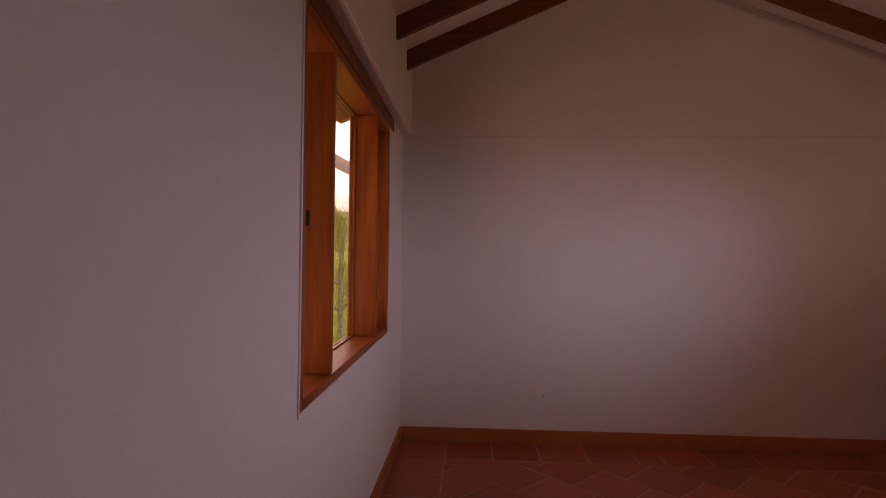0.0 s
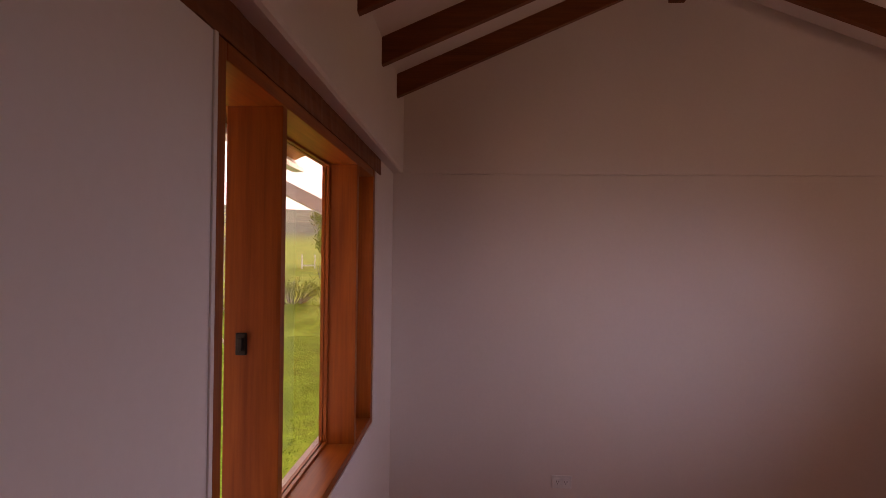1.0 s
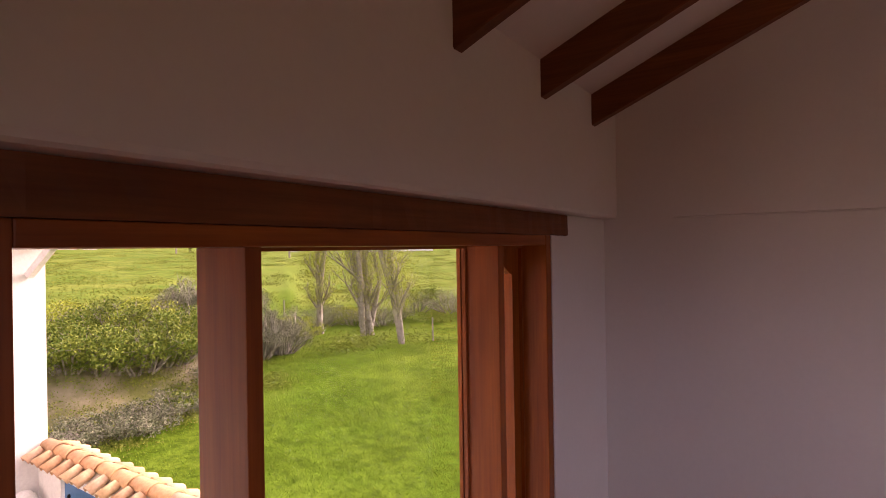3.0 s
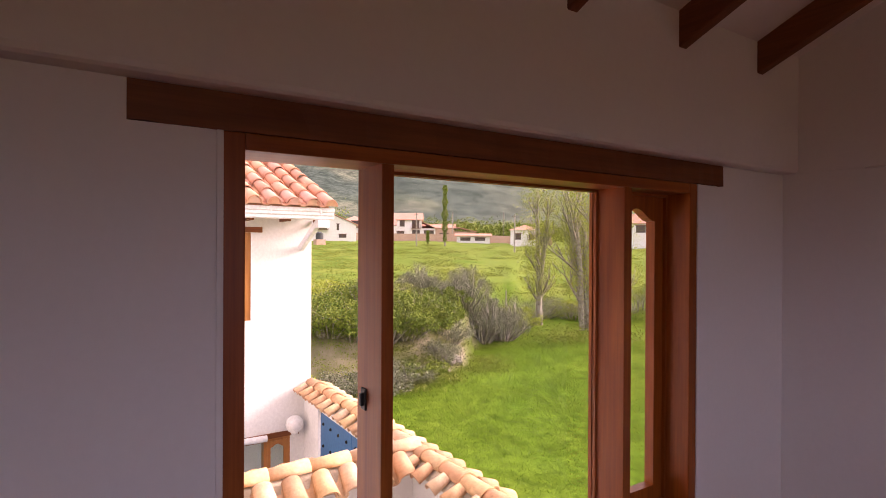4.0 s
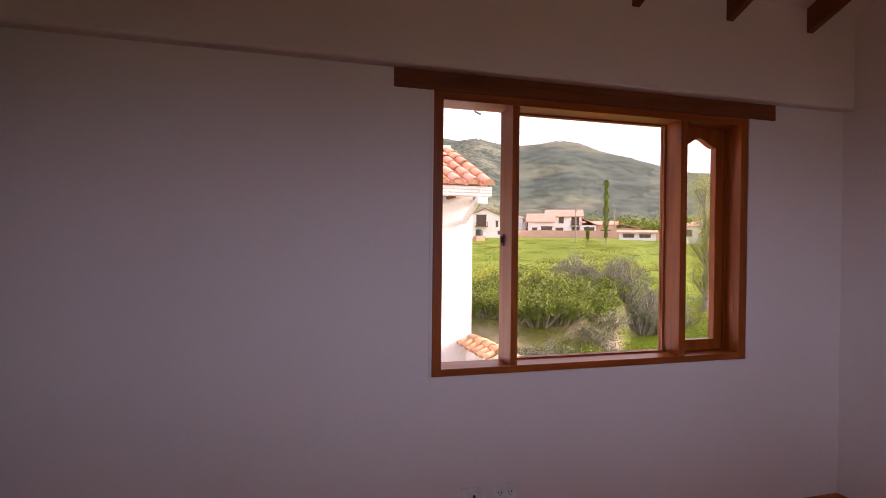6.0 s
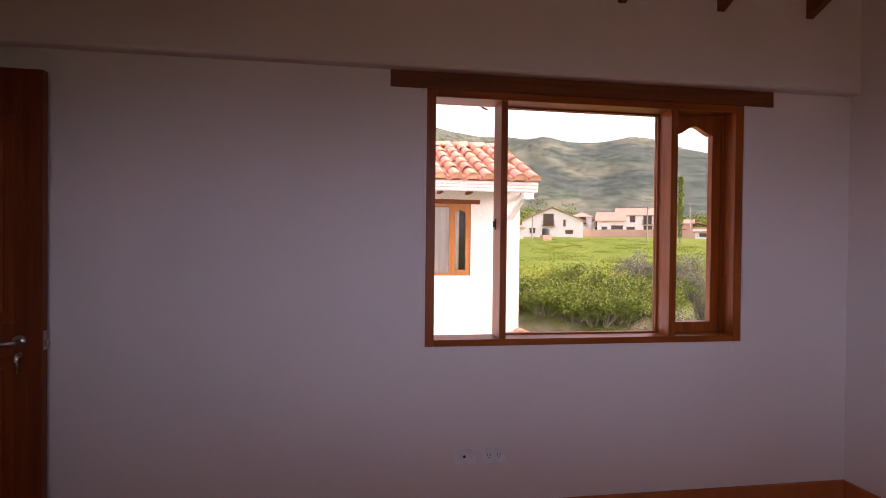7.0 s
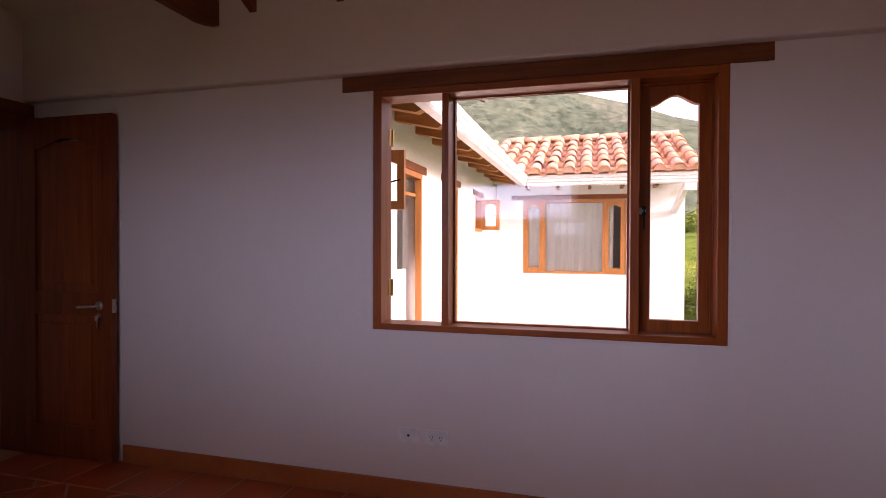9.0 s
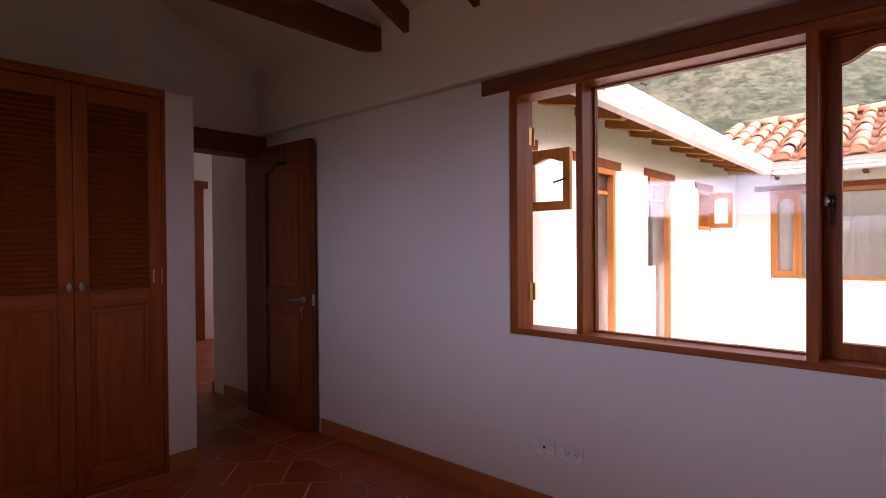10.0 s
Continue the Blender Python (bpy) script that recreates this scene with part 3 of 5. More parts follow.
def closet_door(x0, x1, handle_right):
    z0, z1, y0, y1, s = 0.04, C_Z - 0.05, C_Y - 0.03, C_Y - 0.002, 0.068
    t = thing("closet_door", (x0, C_Y, z0), "reddish brown timber closet door, louvred above and panelled below", "closet door", "louvred closet doors")
    part("stile", boxes((x0, x0 + s, y0, y1, z0, z1), bevel=0.003), M_CLOSET, t)
    part("stile", boxes((x1 - s, x1, y0, y1, z0, z1), bevel=0.003), M_CLOSET, t)
    for a, b in ((z0, z0 + 0.11), (0.985, 1.075), (z1 - 0.09, z1)):
        part("rail", boxes((x0 + s, x1 - s, y0, y1, a, b), bevel=0.003), M_CLOSET_X, t)
    bm = boxes((x0 + s, x1 - s, y0 + 0.008, y1 - 0.012, z0 + 0.11, 0.985))
    box(bm, x0 + s + 0.03, x1 - s - 0.03, y0 + 0.004, y1 - 0.004, z0 + 0.14, 0.955, 0.006)
    part("panel", bm, M_CLOSET, t)
    part("backing", boxes((x0 + s, x1 - s, y0 - 0.004, y0 - 0.001, 1.07, z1 - 0.085)), M_CLOSET, t)
    slat_bm = bmesh.new()
    c, d = math.cos(radians(40)), math.sin(radians(40))
    w, h = 0.016, 0.0035
    pts = [(-w * c - h * d, w * d - h * c), (w * c - h * d, -w * d - h * c), (w * c + h * d, -w * d + h * c), (-w * c + h * d, w * d + h * c)]
    prism(slat_bm, pts, 0, 0, x1 - x0 - 2 * s)
    me = mesh_of("slat", slat_bm, M_CLOSET_X)
    n = 36
    for i in range(n):
        ob = new("slat", me)
        ob.parent = t
        ob.location = (s, (y0 + y1) / 2 - C_Y + 0.002, 1.09 + (z1 - 0.09 - 1.105) * i / (n - 1) - z0)
    hx = x1 - 0.026 if handle_right else x0 + 0.026
    bm = bmesh.new()
    tube(bm, (hx, y1, 1.095), (hx, y1 + 0.02, 1.095), 0.006, seg=10)
    ball(bm, (hx, y1 + 0.026, 1.1), 0.012, 12, 8, (1, 0.8, 2.2))
    part("handle", bm, M_STEEL, t, "small bright metal pull", True)


w = (C_R - 0.022 - C_X - 0.022) / 4
for i in range(4):
    closet_door(C_X + 0.022 + w * i + 0.0015, C_X + 0.022 + w * (i + 1) - 0.0015, i % 2 == 0)
bm = boxes((1.052, 1.06, C_Y - 0.002, C_Y + 0.003, 1.1, 1.18))
tube(bm, (1.012, C_Y + 0.004, 1.09), (1.012, C_Y + 0.004, 1.18), 0.005, seg=8)
part("hinge", bm, M_BRASS, frame_c, "small brass hinge")

# ---- hall beyond the doorway ----
solid("wall_hall_side", boxes((0.8, 1.0, -3.6, 0.05, -0.3, 2.9)), M_PLASTER, kind="structure")
solid("wall_hall_corner", boxes((-2.6, -0.2, -0.65, -0.45, -0.3, 2.9), (-0.2, 0.0, -0.65, -0.45, -0.3, 2.9), (-0.2, 0.0, -0.45, 0.05, 2.158, 2.9)), M_PLASTER, kind="structure")
solid("wall_hall_end", boxes((-2.6, -0.99, -3.6, -3.4, -0.3, 2.9), (-0.12, 0.8, -3.6, -3.4, -0.3, 2.9), (-0.99, -0.12, -3.6, -3.4, 2.1, 2.9)), M_PLASTER, kind="structure")
# unseen wall, its opening invented to go with the hall fill lamp
solid("wall_hall_west", boxes((-2.8, -2.6, -3.6, -3.1, -0.3, 2.9), (-2.8, -2.6, -1.5, -0.45, -0.3, 2.9), (-2.8, -2.6, -3.1, -1.5, -0.3, 1.1), (-2.8, -2.6, -3.1, -1.5, 2.05, 2.9)), M_PLASTER, kind="structure")
solid("wall_hall_back", boxes((-2.8, 1.0, -5.4, -5.2, -0.3, 2.9), (-2.8, -2.6, -5.2, -3.6, -0.3, 2.9), (0.8, 1.0, -5.2, -3.6, -0.3, 2.9)), M_PLASTER, kind="structure")
solid("ceiling_hall", boxes((-2.8, 1.0, -5.4, 0.05, 2.9, 3.0)), M_CEILING, kind="structure")
hall_frame = thing("door_frame", (-0.6, -3.4, 0), "dark timber door frame at the end of the hall", "door frame")
part("jamb", boxes((-0.20, -0.12, -3.6, -3.37, 0, 2.1), bevel=0.004), M_DOOR, hall_frame)
part("jamb", boxes((-1.19, -1.0, -3.6, -3.37, 0, 2.1), bevel=0.004), M_DOOR, hall_frame)
part("head", boxes((-1.25, -0.05, -3.6, -3.36, 2.1, 2.2), bevel=0.004), M_BEAM_X, hall_frame)

# ---- skirting ----
def skirting(name, *rows):
    solid(name, boxes(*rows, bevel=0.004), M_BASE, kind="structure")


skirting("baseboard_west", (0, 0.016, 0.95, Y_N, 0, 0.098))
skirting("baseboard_north", (0.016, X_R, Y_N - 0.016, Y_N, 0, 0.098))
skirting("baseboard_closet_end", (0.82, C_X, C_Y, C_Y + 0.014, 0, 0.1))
skirting("baseboard_hall", (0, 0.014, -0.45, 0.05, 0, 0.1))
skirting("baseboard_hall_corner", (-2.6, 0.014, -0.664, -0.65, 0, 0.1))

# ---- sockets ----
def socket(name, centre, across, n_out, label):
    """Wall plate whose width runs along y (across=1) or x (across=0)."""
    x, y, z = centre
    t = thing(name, (x, y, z - 0.04), label, "socket", "wall sockets")
    def piece(d0, d1, u0, u1, z0, z1, bevel=0.0):
        return (x + d0, x + d1, y + u0, y + u1, z + z0, z + z1) if across else (x + u0, x + u1, y - d1, y - d0, z + z0, z + z1)
    part("plate", boxes(piece(0, 0.007, -0.058, 0.058, -0.038, 0.038), bevel=0.0025), M_PLASTIC, t)
    for c in ((0,) if n_out == 1 else (-0.024, 0.024)):
        part("insert", boxes(piece(0.007, 0.009, c - 0.02, c + 0.02, -0.022, 0.022), bevel=0.001), M_PLASTIC, t)
        bm = bmesh.new()
        if n_out == 1:
            box(bm, *piece(0.009, 0.0095, -0.006, 0.006, -0.006, 0.006))
        else:
            for u in (-0.007, 0.007):
                box(bm, *piece(0.009, 0.0095, c + u - 0.0015, c + u + 0.0015, -0.001, 0.009))
            box(bm, *piece(0.009, 0.0095, c - 0.0025, c + 0.0025, -0.012, -0.007))
        part("slots", bm, M_SLOT, t)
    return t


socket("wall_socket", (0, 2.732, 0.328), 1, 1, "white plastic antenna outlet on the plaster wall")
socket("wall_socket", (0, 2.877, 0.327), 1, 2, "white plastic double power socket on the plaster wall")
socket("wall_socket", (1.026, Y_N, 0.334), 0, 2, "white plastic double power socket on the plaster wall")


# ---- outside: land ----
GZ = -2.85
TOE = [(-180, 60), (-20, 40), (0, 26), (25, 26), (39, 29), (45, 33), (52, 32), (55, 24), (57, 19), (62, 16.5), (72, 15), (100, 15), (180, 60)]
CREST = [(-180, 0.4), (-40, 0.4), (0, 4.2), (20, 4.4), (38, 5.2), (46, 6.9), (49.7, 7.2), (52.3, 8.0), (56, 9.1), (58, 9.6), (60, 10.4), (62, 10.75), (64.4, 10.4), (66, 10.3), (68.2, 10.5),
         (70.6, 11.1), (72.5, 10.85), (74.5, 11.1), (77.3, 11.2), (80.4, 11.7), (82.3, 12.2), (86, 13.65), (90, 14.7), (97, 16.5), (115, 19), (140, 14), (180, 0.4)]


def table(rows, a):
    for (a0, v0), (a1, v1) in zip(rows, rows[1:]):
        if a <= a1:
            return v0 + (v1 - v0) * (a - a0) / (a1 - a0)
    return rows[-1][1]


def smooth(t):
    t = min(max(t, 0.0), 1.0)
    return t * t * (3 - 2 * t)


def land(x, y):
    """Height of the land, and how bare the soil is: lawn, a low bank, a rising pasture, then the mountain."""
    a, r = math.degrees(math.atan2(-x, y - 4)), math.hypot(x, y - 4)
    rt = table(TOE, a)
    s = r - rt
    steep = 1.5 if a > 54 else 0.5
    n = noise.noise((x * 0.35, y * 0.35, 0.0))
    z = GZ + 0.05 * n + (1.35 if a > 50 else 0.5) * smooth((s + 0.5 * n) / (2.2 if a > 54 else 6)) + (0.18 * n if s > 0 else 0)
    z += 0.034 * min(max(s, 0), 170) + (0.3 * smooth(s / 6) if a > 50 else 0.8 * smooth(s / 40)) + 0.02 * max(min(r - 8, 12), 0)
    soil = smooth((s + 0.8) / 0.8) * smooth((3.0 - s) / 1.2) * smooth((a - 52) / 5) * smooth((n + 0.35) / 0.4)
    if r > 190:
        crest = math.tan(radians(table(CREST, a))) * 800
        k = smooth((r - 190) / 620)
        rough = noise.fractal((x * 0.006, y * 0.006, 3.0), 1.0, 2.0, 5) * 0.16 + noise.fractal((x * 0.03, y * 0.03, 1.0), 1.0, 2.0, 3) * 0.012
        z = z * (1 - k) + max(crest, 5) * (k * (1 + rough * (1 - smooth((r - 540) / 230))))
        if r < 800:
            z = min(z, math.tan(radians(table(CREST, a))) * (r * 0.985 + 12))
        if r > 830:
            z *= 1 - 0.5 * smooth((r - 830) / 500)
    return z, soil


def woods(x, y):
    """How densely the mountainside is wooded, from 0 to 1."""
    f = noise.fractal((x * 0.0075, y * 0.0075, 7.0), 0.9, 2.0, 5)
    a = math.degrees(math.atan2(-x, y - 4))
    return smooth((f + 0.30) / 0.32) * (1 - 0.95 * smooth((a - 71) / 7)) * (0.45 + 0.55 * smooth((a - 47) / 8))


def ground():
    me = bpy.data.meshes.new("ground")
    angs = [a for a in range(-180, -20, 8)] + [x * 0.75 - 20 for x in range(0, 214)] + [a for a in range(142, 180, 6)]
    rads = [0.5, 4, 7]
    while rads[-1] < 2600:
        rads.append(rads[-1] + max(0.45, rads[-1] * 0.022) if rads[-1] < 60 else rads[-1] * 1.045)
    verts, soil, wood, pasture, faces = [], [], [], [], []
    for r in rads:
        for a in angs:
            x, y = -math.sin(radians(a)) * r, 4 + math.cos(radians(a)) * r
            z, s = land(x, y)
            verts.append((x, y, z)), soil.append(s), wood.append(woods(x, y) if r > 200 else 0.0), pasture.append(smooth((r - table(TOE, a) - 1.5) / 5))
    n = len(angs)
    for i in range(len(rads) - 1):
        for j in range(n):
            k = (j + 1) % n
            faces.append((i * n + j, i * n + k, (i + 1) * n + k, (i + 1) * n + j))
    faces.append(tuple(range(n))[::-1])
    me.from_pydata(verts, [], faces)
    me.attributes.new("soil", "FLOAT", "POINT").data.foreach_set("value", soil)
    me.attributes.new("wood", "FLOAT", "POINT").data.foreach_set("value", wood)
    me.attributes.new("pasture", "FLOAT", "POINT").data.foreach_set("value", pasture)
    me.materials.append(M_GROUND)
    me.polygons.foreach_set("use_smooth", [True] * len(me.polygons))
    me.update()
    bm = bmesh.new()
    bm.from_mesh(me)
    bmesh.ops.recalc_face_normals(bm, faces=bm.faces)
    bm.to_mesh(me)
    bm.free()
    return tagged(new("ground", me), kind="structure")


ground()


def at(a, r):
    """Place at r metres from the window, a degrees from north towards west."""
    x, y = 1.4 - math.sin(radians(a)) * r, 2.3 + math.cos(radians(a)) * r
    return x, y, land(x, y)[0]


# ---- plants ----
def leaf_quads(pts, size, rng, flat=0.0):
    """One small folded quad a leaf, turned every way."""
    r = np.random.default_rng(rng.randrange(1 << 30))
    p = np.array([tuple(v) for v in pts])
    n = len(p)
    u = r.normal(size=(n, 3))
    u /= np.linalg.norm(u, axis=1)[:, None]
    v = np.cross(u, r.normal(size=(n, 3)))
    v /= np.linalg.norm(v, axis=1)[:, None]
    w = np.cross(u, v)
    s = (size * r.uniform(0.6, 1.3, n))[:, None]
    q = np.stack([p + v * s, p + w * s * 0.45 + u * s * 0.15, p - v * s, p - w * s * 0.45 + u * s * 0.15], 1).reshape(-1, 3)
    return q, np.arange(4 * n).reshape(n, 4)


def leaf_mesh(name, verts, faces, mat, owner, label=""):
    me = bpy.data.meshes.new(name)
    o = world_at(owner)
    me.from_pydata(verts - np.array(o), [], faces)
    me.materials.append(mat)
    ob = new(name, me)
    ob.parent = owner
    return tagged(ob, label)


def rods(name, rows, mat, owner):
    """Tapered round lengths (from, to, radius, radius, sides) as one part."""
    verts, faces = [], []
    o = world_at(owner)
    for p, q, r0, r1, k in rows:
        d = (q - p).normalized()
        u = d.orthogonal().normalized()
        w = d.cross(u)
        b = len(verts)
        for c, r in ((p, r0), (q, r1)):
            for i in range(k):
                a = 2 * math.pi * i / k
                verts.append(c - o + (u * math.cos(a) + w * math.sin(a)) * r)
        faces += [(b + i, b + (i + 1) % k, b + k + (i + 1) % k, b + k + i) for i in range(k)]
    me = bpy.data.meshes.new(name)
    me.from_pydata(verts, [], faces)
    me.materials.append(mat)
    me.polygons.foreach_set("use_smooth", [True] * len(faces))
    ob = new(name, me)
    ob.parent = owner
    return tagged(ob)


def tree(name, base, height, spread, stems, leaves, mat, label, seed, leaf=0.13, bare=0.35, group=""):
    """Trunks that fork into limbs and twigs, with leaves round the twig ends."""
    rng = random.Random(seed)
    t = thing(name, base, label, "tree", group)
    limbs, tips = [], []

    def grow(p, d, length, r, level):
        q = p
        k = 4 if level == 0 else 3
        for i in range(k):
            d = (d + Vector((rng.uniform(-1, 1), rng.uniform(-1, 1), rng.uniform(-0.3, 0.6))) * (0.08 if level == 0 else 0.16)).normalized()
            n = q + d * length / k
            r1 = r * (1 - 0.18 * (i + 1) / k * (2 if level else 1))
            limbs.append((q, n, r * (1 - 0.18 * i / k), r1, (8, 6, 4, 3)[level]))
            q = n
            if level < 3 and (level > 0 or (i + 1) / k > bare):
                for _ in range(2 if level < 2 else 1):
                    side = Vector((rng.uniform(-1, 1), rng.uniform(-1, 1), rng.uniform(0.2, 1.1))).normalized()
                    grow(q, (d * 0.5 + side * 0.8).normalized(), length * rng.uniform(0.38, 0.55) * (spread if level == 0 else 1), r1 * 0.55, level + 1)
        if level >= 2:
            tips.append(q)
            tips.append((p + q) / 2)
    for i in range(stems):
        o = Vector(base) + Vector((rng.uniform(-0.2, 0.2), rng.uniform(-0.2, 0.2), -0.15)) * (1 if stems > 1 else 0.3)
        grow(o, Vector((rng.uniform(-1, 1), rng.uniform(-1, 1), 0)) * (0.16 if stems > 1 else 0.03) + Vector((0, 0, 1)), height * rng.uniform(0.6, 0.75), height * 0.0115 + 0.05, 0)
    rods("trunk", limbs, M_BARK, t)
    pts = []
    for _ in range(int(leaves * (2.0 if leaf < 0.1 else 1.3))):
        c = rng.choice(tips)
        pts.append(c + Vector((rng.gauss(0, 1), rng.gauss(0, 1), rng.gauss(0, 0.9))) * height * 0.045)
    leaf_mesh("crown", *leaf_quads(pts, leaf * (0.62 if leaf < 0.1 else 1), rng), mat, t)
    return t


def shrub(name, base, size, leaves, mat, label, seed, leaf=0.09, group="", stems=24):
    """Branched stems that carry rounded clumps; the leaves sit on the outside of the clumps."""
    rng = random.Random(seed)
    t = thing(name, base, label, "shrub", group)
    sx, sy, sz = size
    limbs, lobes = [], []
    for k in range(stems):
        d = rng.uniform(0, 6.283)
        q = math.sqrt(rng.random())
        h = sz * (1 - 0.55 * q * q) * rng.uniform(0.55, 1.0)
        e = Vector(base) + Vector((math.cos(d) * q * sx, math.sin(d) * q * sy, h))
        o = Vector(base) + Vector((math.cos(d) * q * sx * 0.3, math.sin(d) * q * sy * 0.3, -0.1))
        m = (o + e) / 2 + Vector((rng.uniform(-0.15, 0.15), rng.uniform(-0.15, 0.15), 0.08)) * sz
        limbs += [(o, m, 0.022 * sz + 0.01, 0.016 * sz, 5), (m, e, 0.016 * sz, 0.006, 4)]
        for _ in range(4):
            f = e + Vector((rng.gauss(0, 0.16) * sx, rng.gauss(0, 0.16) * sy, rng.uniform(-0.05, 0.2) * sz))
            limbs.append((m.lerp(e, rng.uniform(0.3, 0.9)), f, 0.008 * sz, 0.003, 3))
        lobes.append((e, rng.uniform(0.14, 0.26)))
        if k % 2:
            lobes.append((m, rng.uniform(0.16, 0.26)))
    pts = []
    per = max(1, leaves // len(lobes))
    for c, w in lobes:
        for _ in range(per):
            v = Vector((rng.gauss(0, 1), rng.gauss(0, 1), rng.gauss(0.25, 0.9))).normalized() * w * rng.uniform(0.55, 1.15)
            pts.append(c + Vector((v.x * sx, v.y * sy, v.z * (0.45 * sz + 0.4 * sx))))
    for p in pts:
        p.z = max(p.z, base[2] - 0.05)
    rods("stem", limbs, M_BARK, t)
    leaf_mesh("foliage", *leaf_quads(pts, leaf, rng), mat, t)
    return t


def on_land(x, y):
    return x, y, land(x, y)[0]


# row of pale trees behind the lawn
ROW = "trees along the lawn"
tree("tree", on_land(-21.9, 23.6), 9.0, 0.42, 2, 5200, M_LEAF_Y, "pale-barked tree with loose yellow-green leaves", 1, 0.07, 0.1, ROW)
tree("tree", on_land(-19.3, 24.7), 9.0, 0.6, 4, 9500, M_LEAF_Y, "pale-barked tree with several stems and sparse leaves", 2, 0.06, 0.2, ROW)
tree("tree", on_land(-15.75, 23.4), 9.0, 0.6, 2, 7000, M_LEAF_Y, "pale-barked slender tree with sparse leaves", 3, 0.06, 0.2, ROW)
tree("tree", on_land(-23.0, 28.5), 8.0, 0.7, 2, 4200, M_LEAF_G, "grey leafless-looking tree behind the lawn", 4, 0.05, 0.2, ROW)
tree("tree", on_land(-8.6, 23.1), 7.5, 0.5, 1, 3600, M_LEAF_Y, "pale-barked pollarded tree with bare upright twigs", 5, 0.055, 0.2, ROW)
tree("tree", on_land(-13.0, 30.0), 7.5, 0.5, 2, 3600, M_LEAF_Y, "slender pale tree with thin twigs", 6, 0.06, 0.2, ROW)
tree("tree", on_land(-5.5, 26.0), 7.0, 0.5, 1, 3600, M_LEAF_Y, "slender pale tree with thin twigs", 7, 0.06, 0.2, ROW)
tree("tree", on_land(-3.0, 22.0), 8.5, 0.45, 1, 3400, M_LEAF_Y, "slender pale tree with thin twigs", 8, 0.06, 0.2, ROW)

for i, (a, r, h) in enumerate(((4, 62, 6.5), (10, 70, 7.5), (16, 66, 6.0), (23, 74, 7.0), (30, 80, 6.5), (44, 92, 6.0))):
    tree("tree", at(a, r), h, 0.85, 3, 5200, M_LEAF, "dense green tree at the far edge of the pasture", 60 + i, 0.13, 0.0, "trees behind the pasture")
rng = random.Random(21)
# thicket on the bank: bearing, distance, half width, height, foliage, leaves
BANK = [
    (78, 20, 1.6, 1.1, M_LEAF, 2600), (75, 20, 1.5, 1.3, M_LEAF, 2600), (72, 19.5, 1.6, 1.5, M_LEAF, 3200), (69.3, 18.8, 1.5, 1.6, M_LEAF, 3400), (66.6, 18.8, 1.6, 1.7, M_LEAF, 3800),
    (64, 19.2, 1.7, 2.0, M_LEAF, 4200), (61.6, 19.8, 1.6, 1.9, M_LEAF, 4200), (59.6, 20.6, 1.4, 1.7, M_LEAF, 3800), (66, 22.5, 1.5, 1.6, M_LEAF, 2600), (62.6, 22.5, 1.5, 1.5, M_LEAF_Y, 1800),
    (60.6, 23.5, 0.9, 2.5, M_LEAF_G, 2600), (59.2, 23.8, 1.0, 2.1, M_LEAF_G, 2600), (57.4, 23.2, 1.2, 1.4, M_LEAF, 2600), (55.2, 25.0, 1.2, 2.7, M_LEAF_G, 3200), (53.3, 25.5, 1.4, 3.2, M_LEAF_G, 3800),
    (51.4, 26.2, 1.2, 2.8, M_LEAF_G, 3000), (56.6, 21.4, 0.9, 1.1, M_LEAF_G, 1600), (50, 30, 1.6, 1.6, M_LEAF_Y, 1800), (56, 31, 1.8, 1.4, M_LEAF_Y, 1600), (47.5, 35, 2.2, 1.8, M_LEAF_G, 2200),
    (44, 35, 1.8, 1.6, M_LEAF_Y, 2000), (41, 34, 2.2, 1.8, M_LEAF_G, 2200), (37.5, 36, 2.2, 1.9, M_LEAF, 2200), (34, 35, 2.2, 1.6, M_LEAF_G, 2200), (30, 34, 2.0, 1.4, M_LEAF, 2000),
    (26, 34, 2.2, 1.8, M_LEAF_Y, 1800), (20, 36, 2.4, 2.2, M_LEAF, 2400), (14, 38, 2.4, 2.0, M_LEAF, 2200), (8, 38, 2.6, 2.2, M_LEAF, 2200), (3, 36, 2.2, 1.8, M_LEAF_G, 1800),
    (75.5, 16.8, 1.0, 0.8, M_LEAF_G, 1400), (72.6, 16.9, 1.0, 0.8, M_LEAF_Y, 1200), (69.5, 17.0, 1.0, 0.8, M_LEAF_G, 1600), (67, 17.0, 1.1, 0.9, M_LEAF_G, 1800), (64.6, 17.3, 1.1, 0.9, M_LEAF_G, 1800),
    (62.3, 17.9, 1.1, 1.0, M_LEAF_G, 1800), (60.2, 18.7, 1.0, 0.9, M_LEAF, 1600), (58.2, 19.8, 0.9, 1.0, M_LEAF_G, 1600), (70, 27, 1.8, 1.0, M_LEAF_Y, 1200), (76, 29, 2.0, 1.1, M_LEAF_Y, 1200), (64, 29, 1.7, 0.9, M_LEAF_Y, 1200)]
for i, (a, r, sx, sz, mat, n) in enumerate(BANK):
    kind = {M_LEAF: "green leafy shrub", M_LEAF_G: "grey dry-twigged shrub", M_LEAF_Y: "yellow-flowering green shrub"}[mat]
    shrub("shrub", at(a, r), (sx, sx, sz * 0.78), int(n * 1.7), mat, kind + " on the grassy bank", 40 + i, 0.054 if mat != M_LEAF_G else 0.038, "shrubs on the bank", 26 if mat != M_LEAF_G else 34)
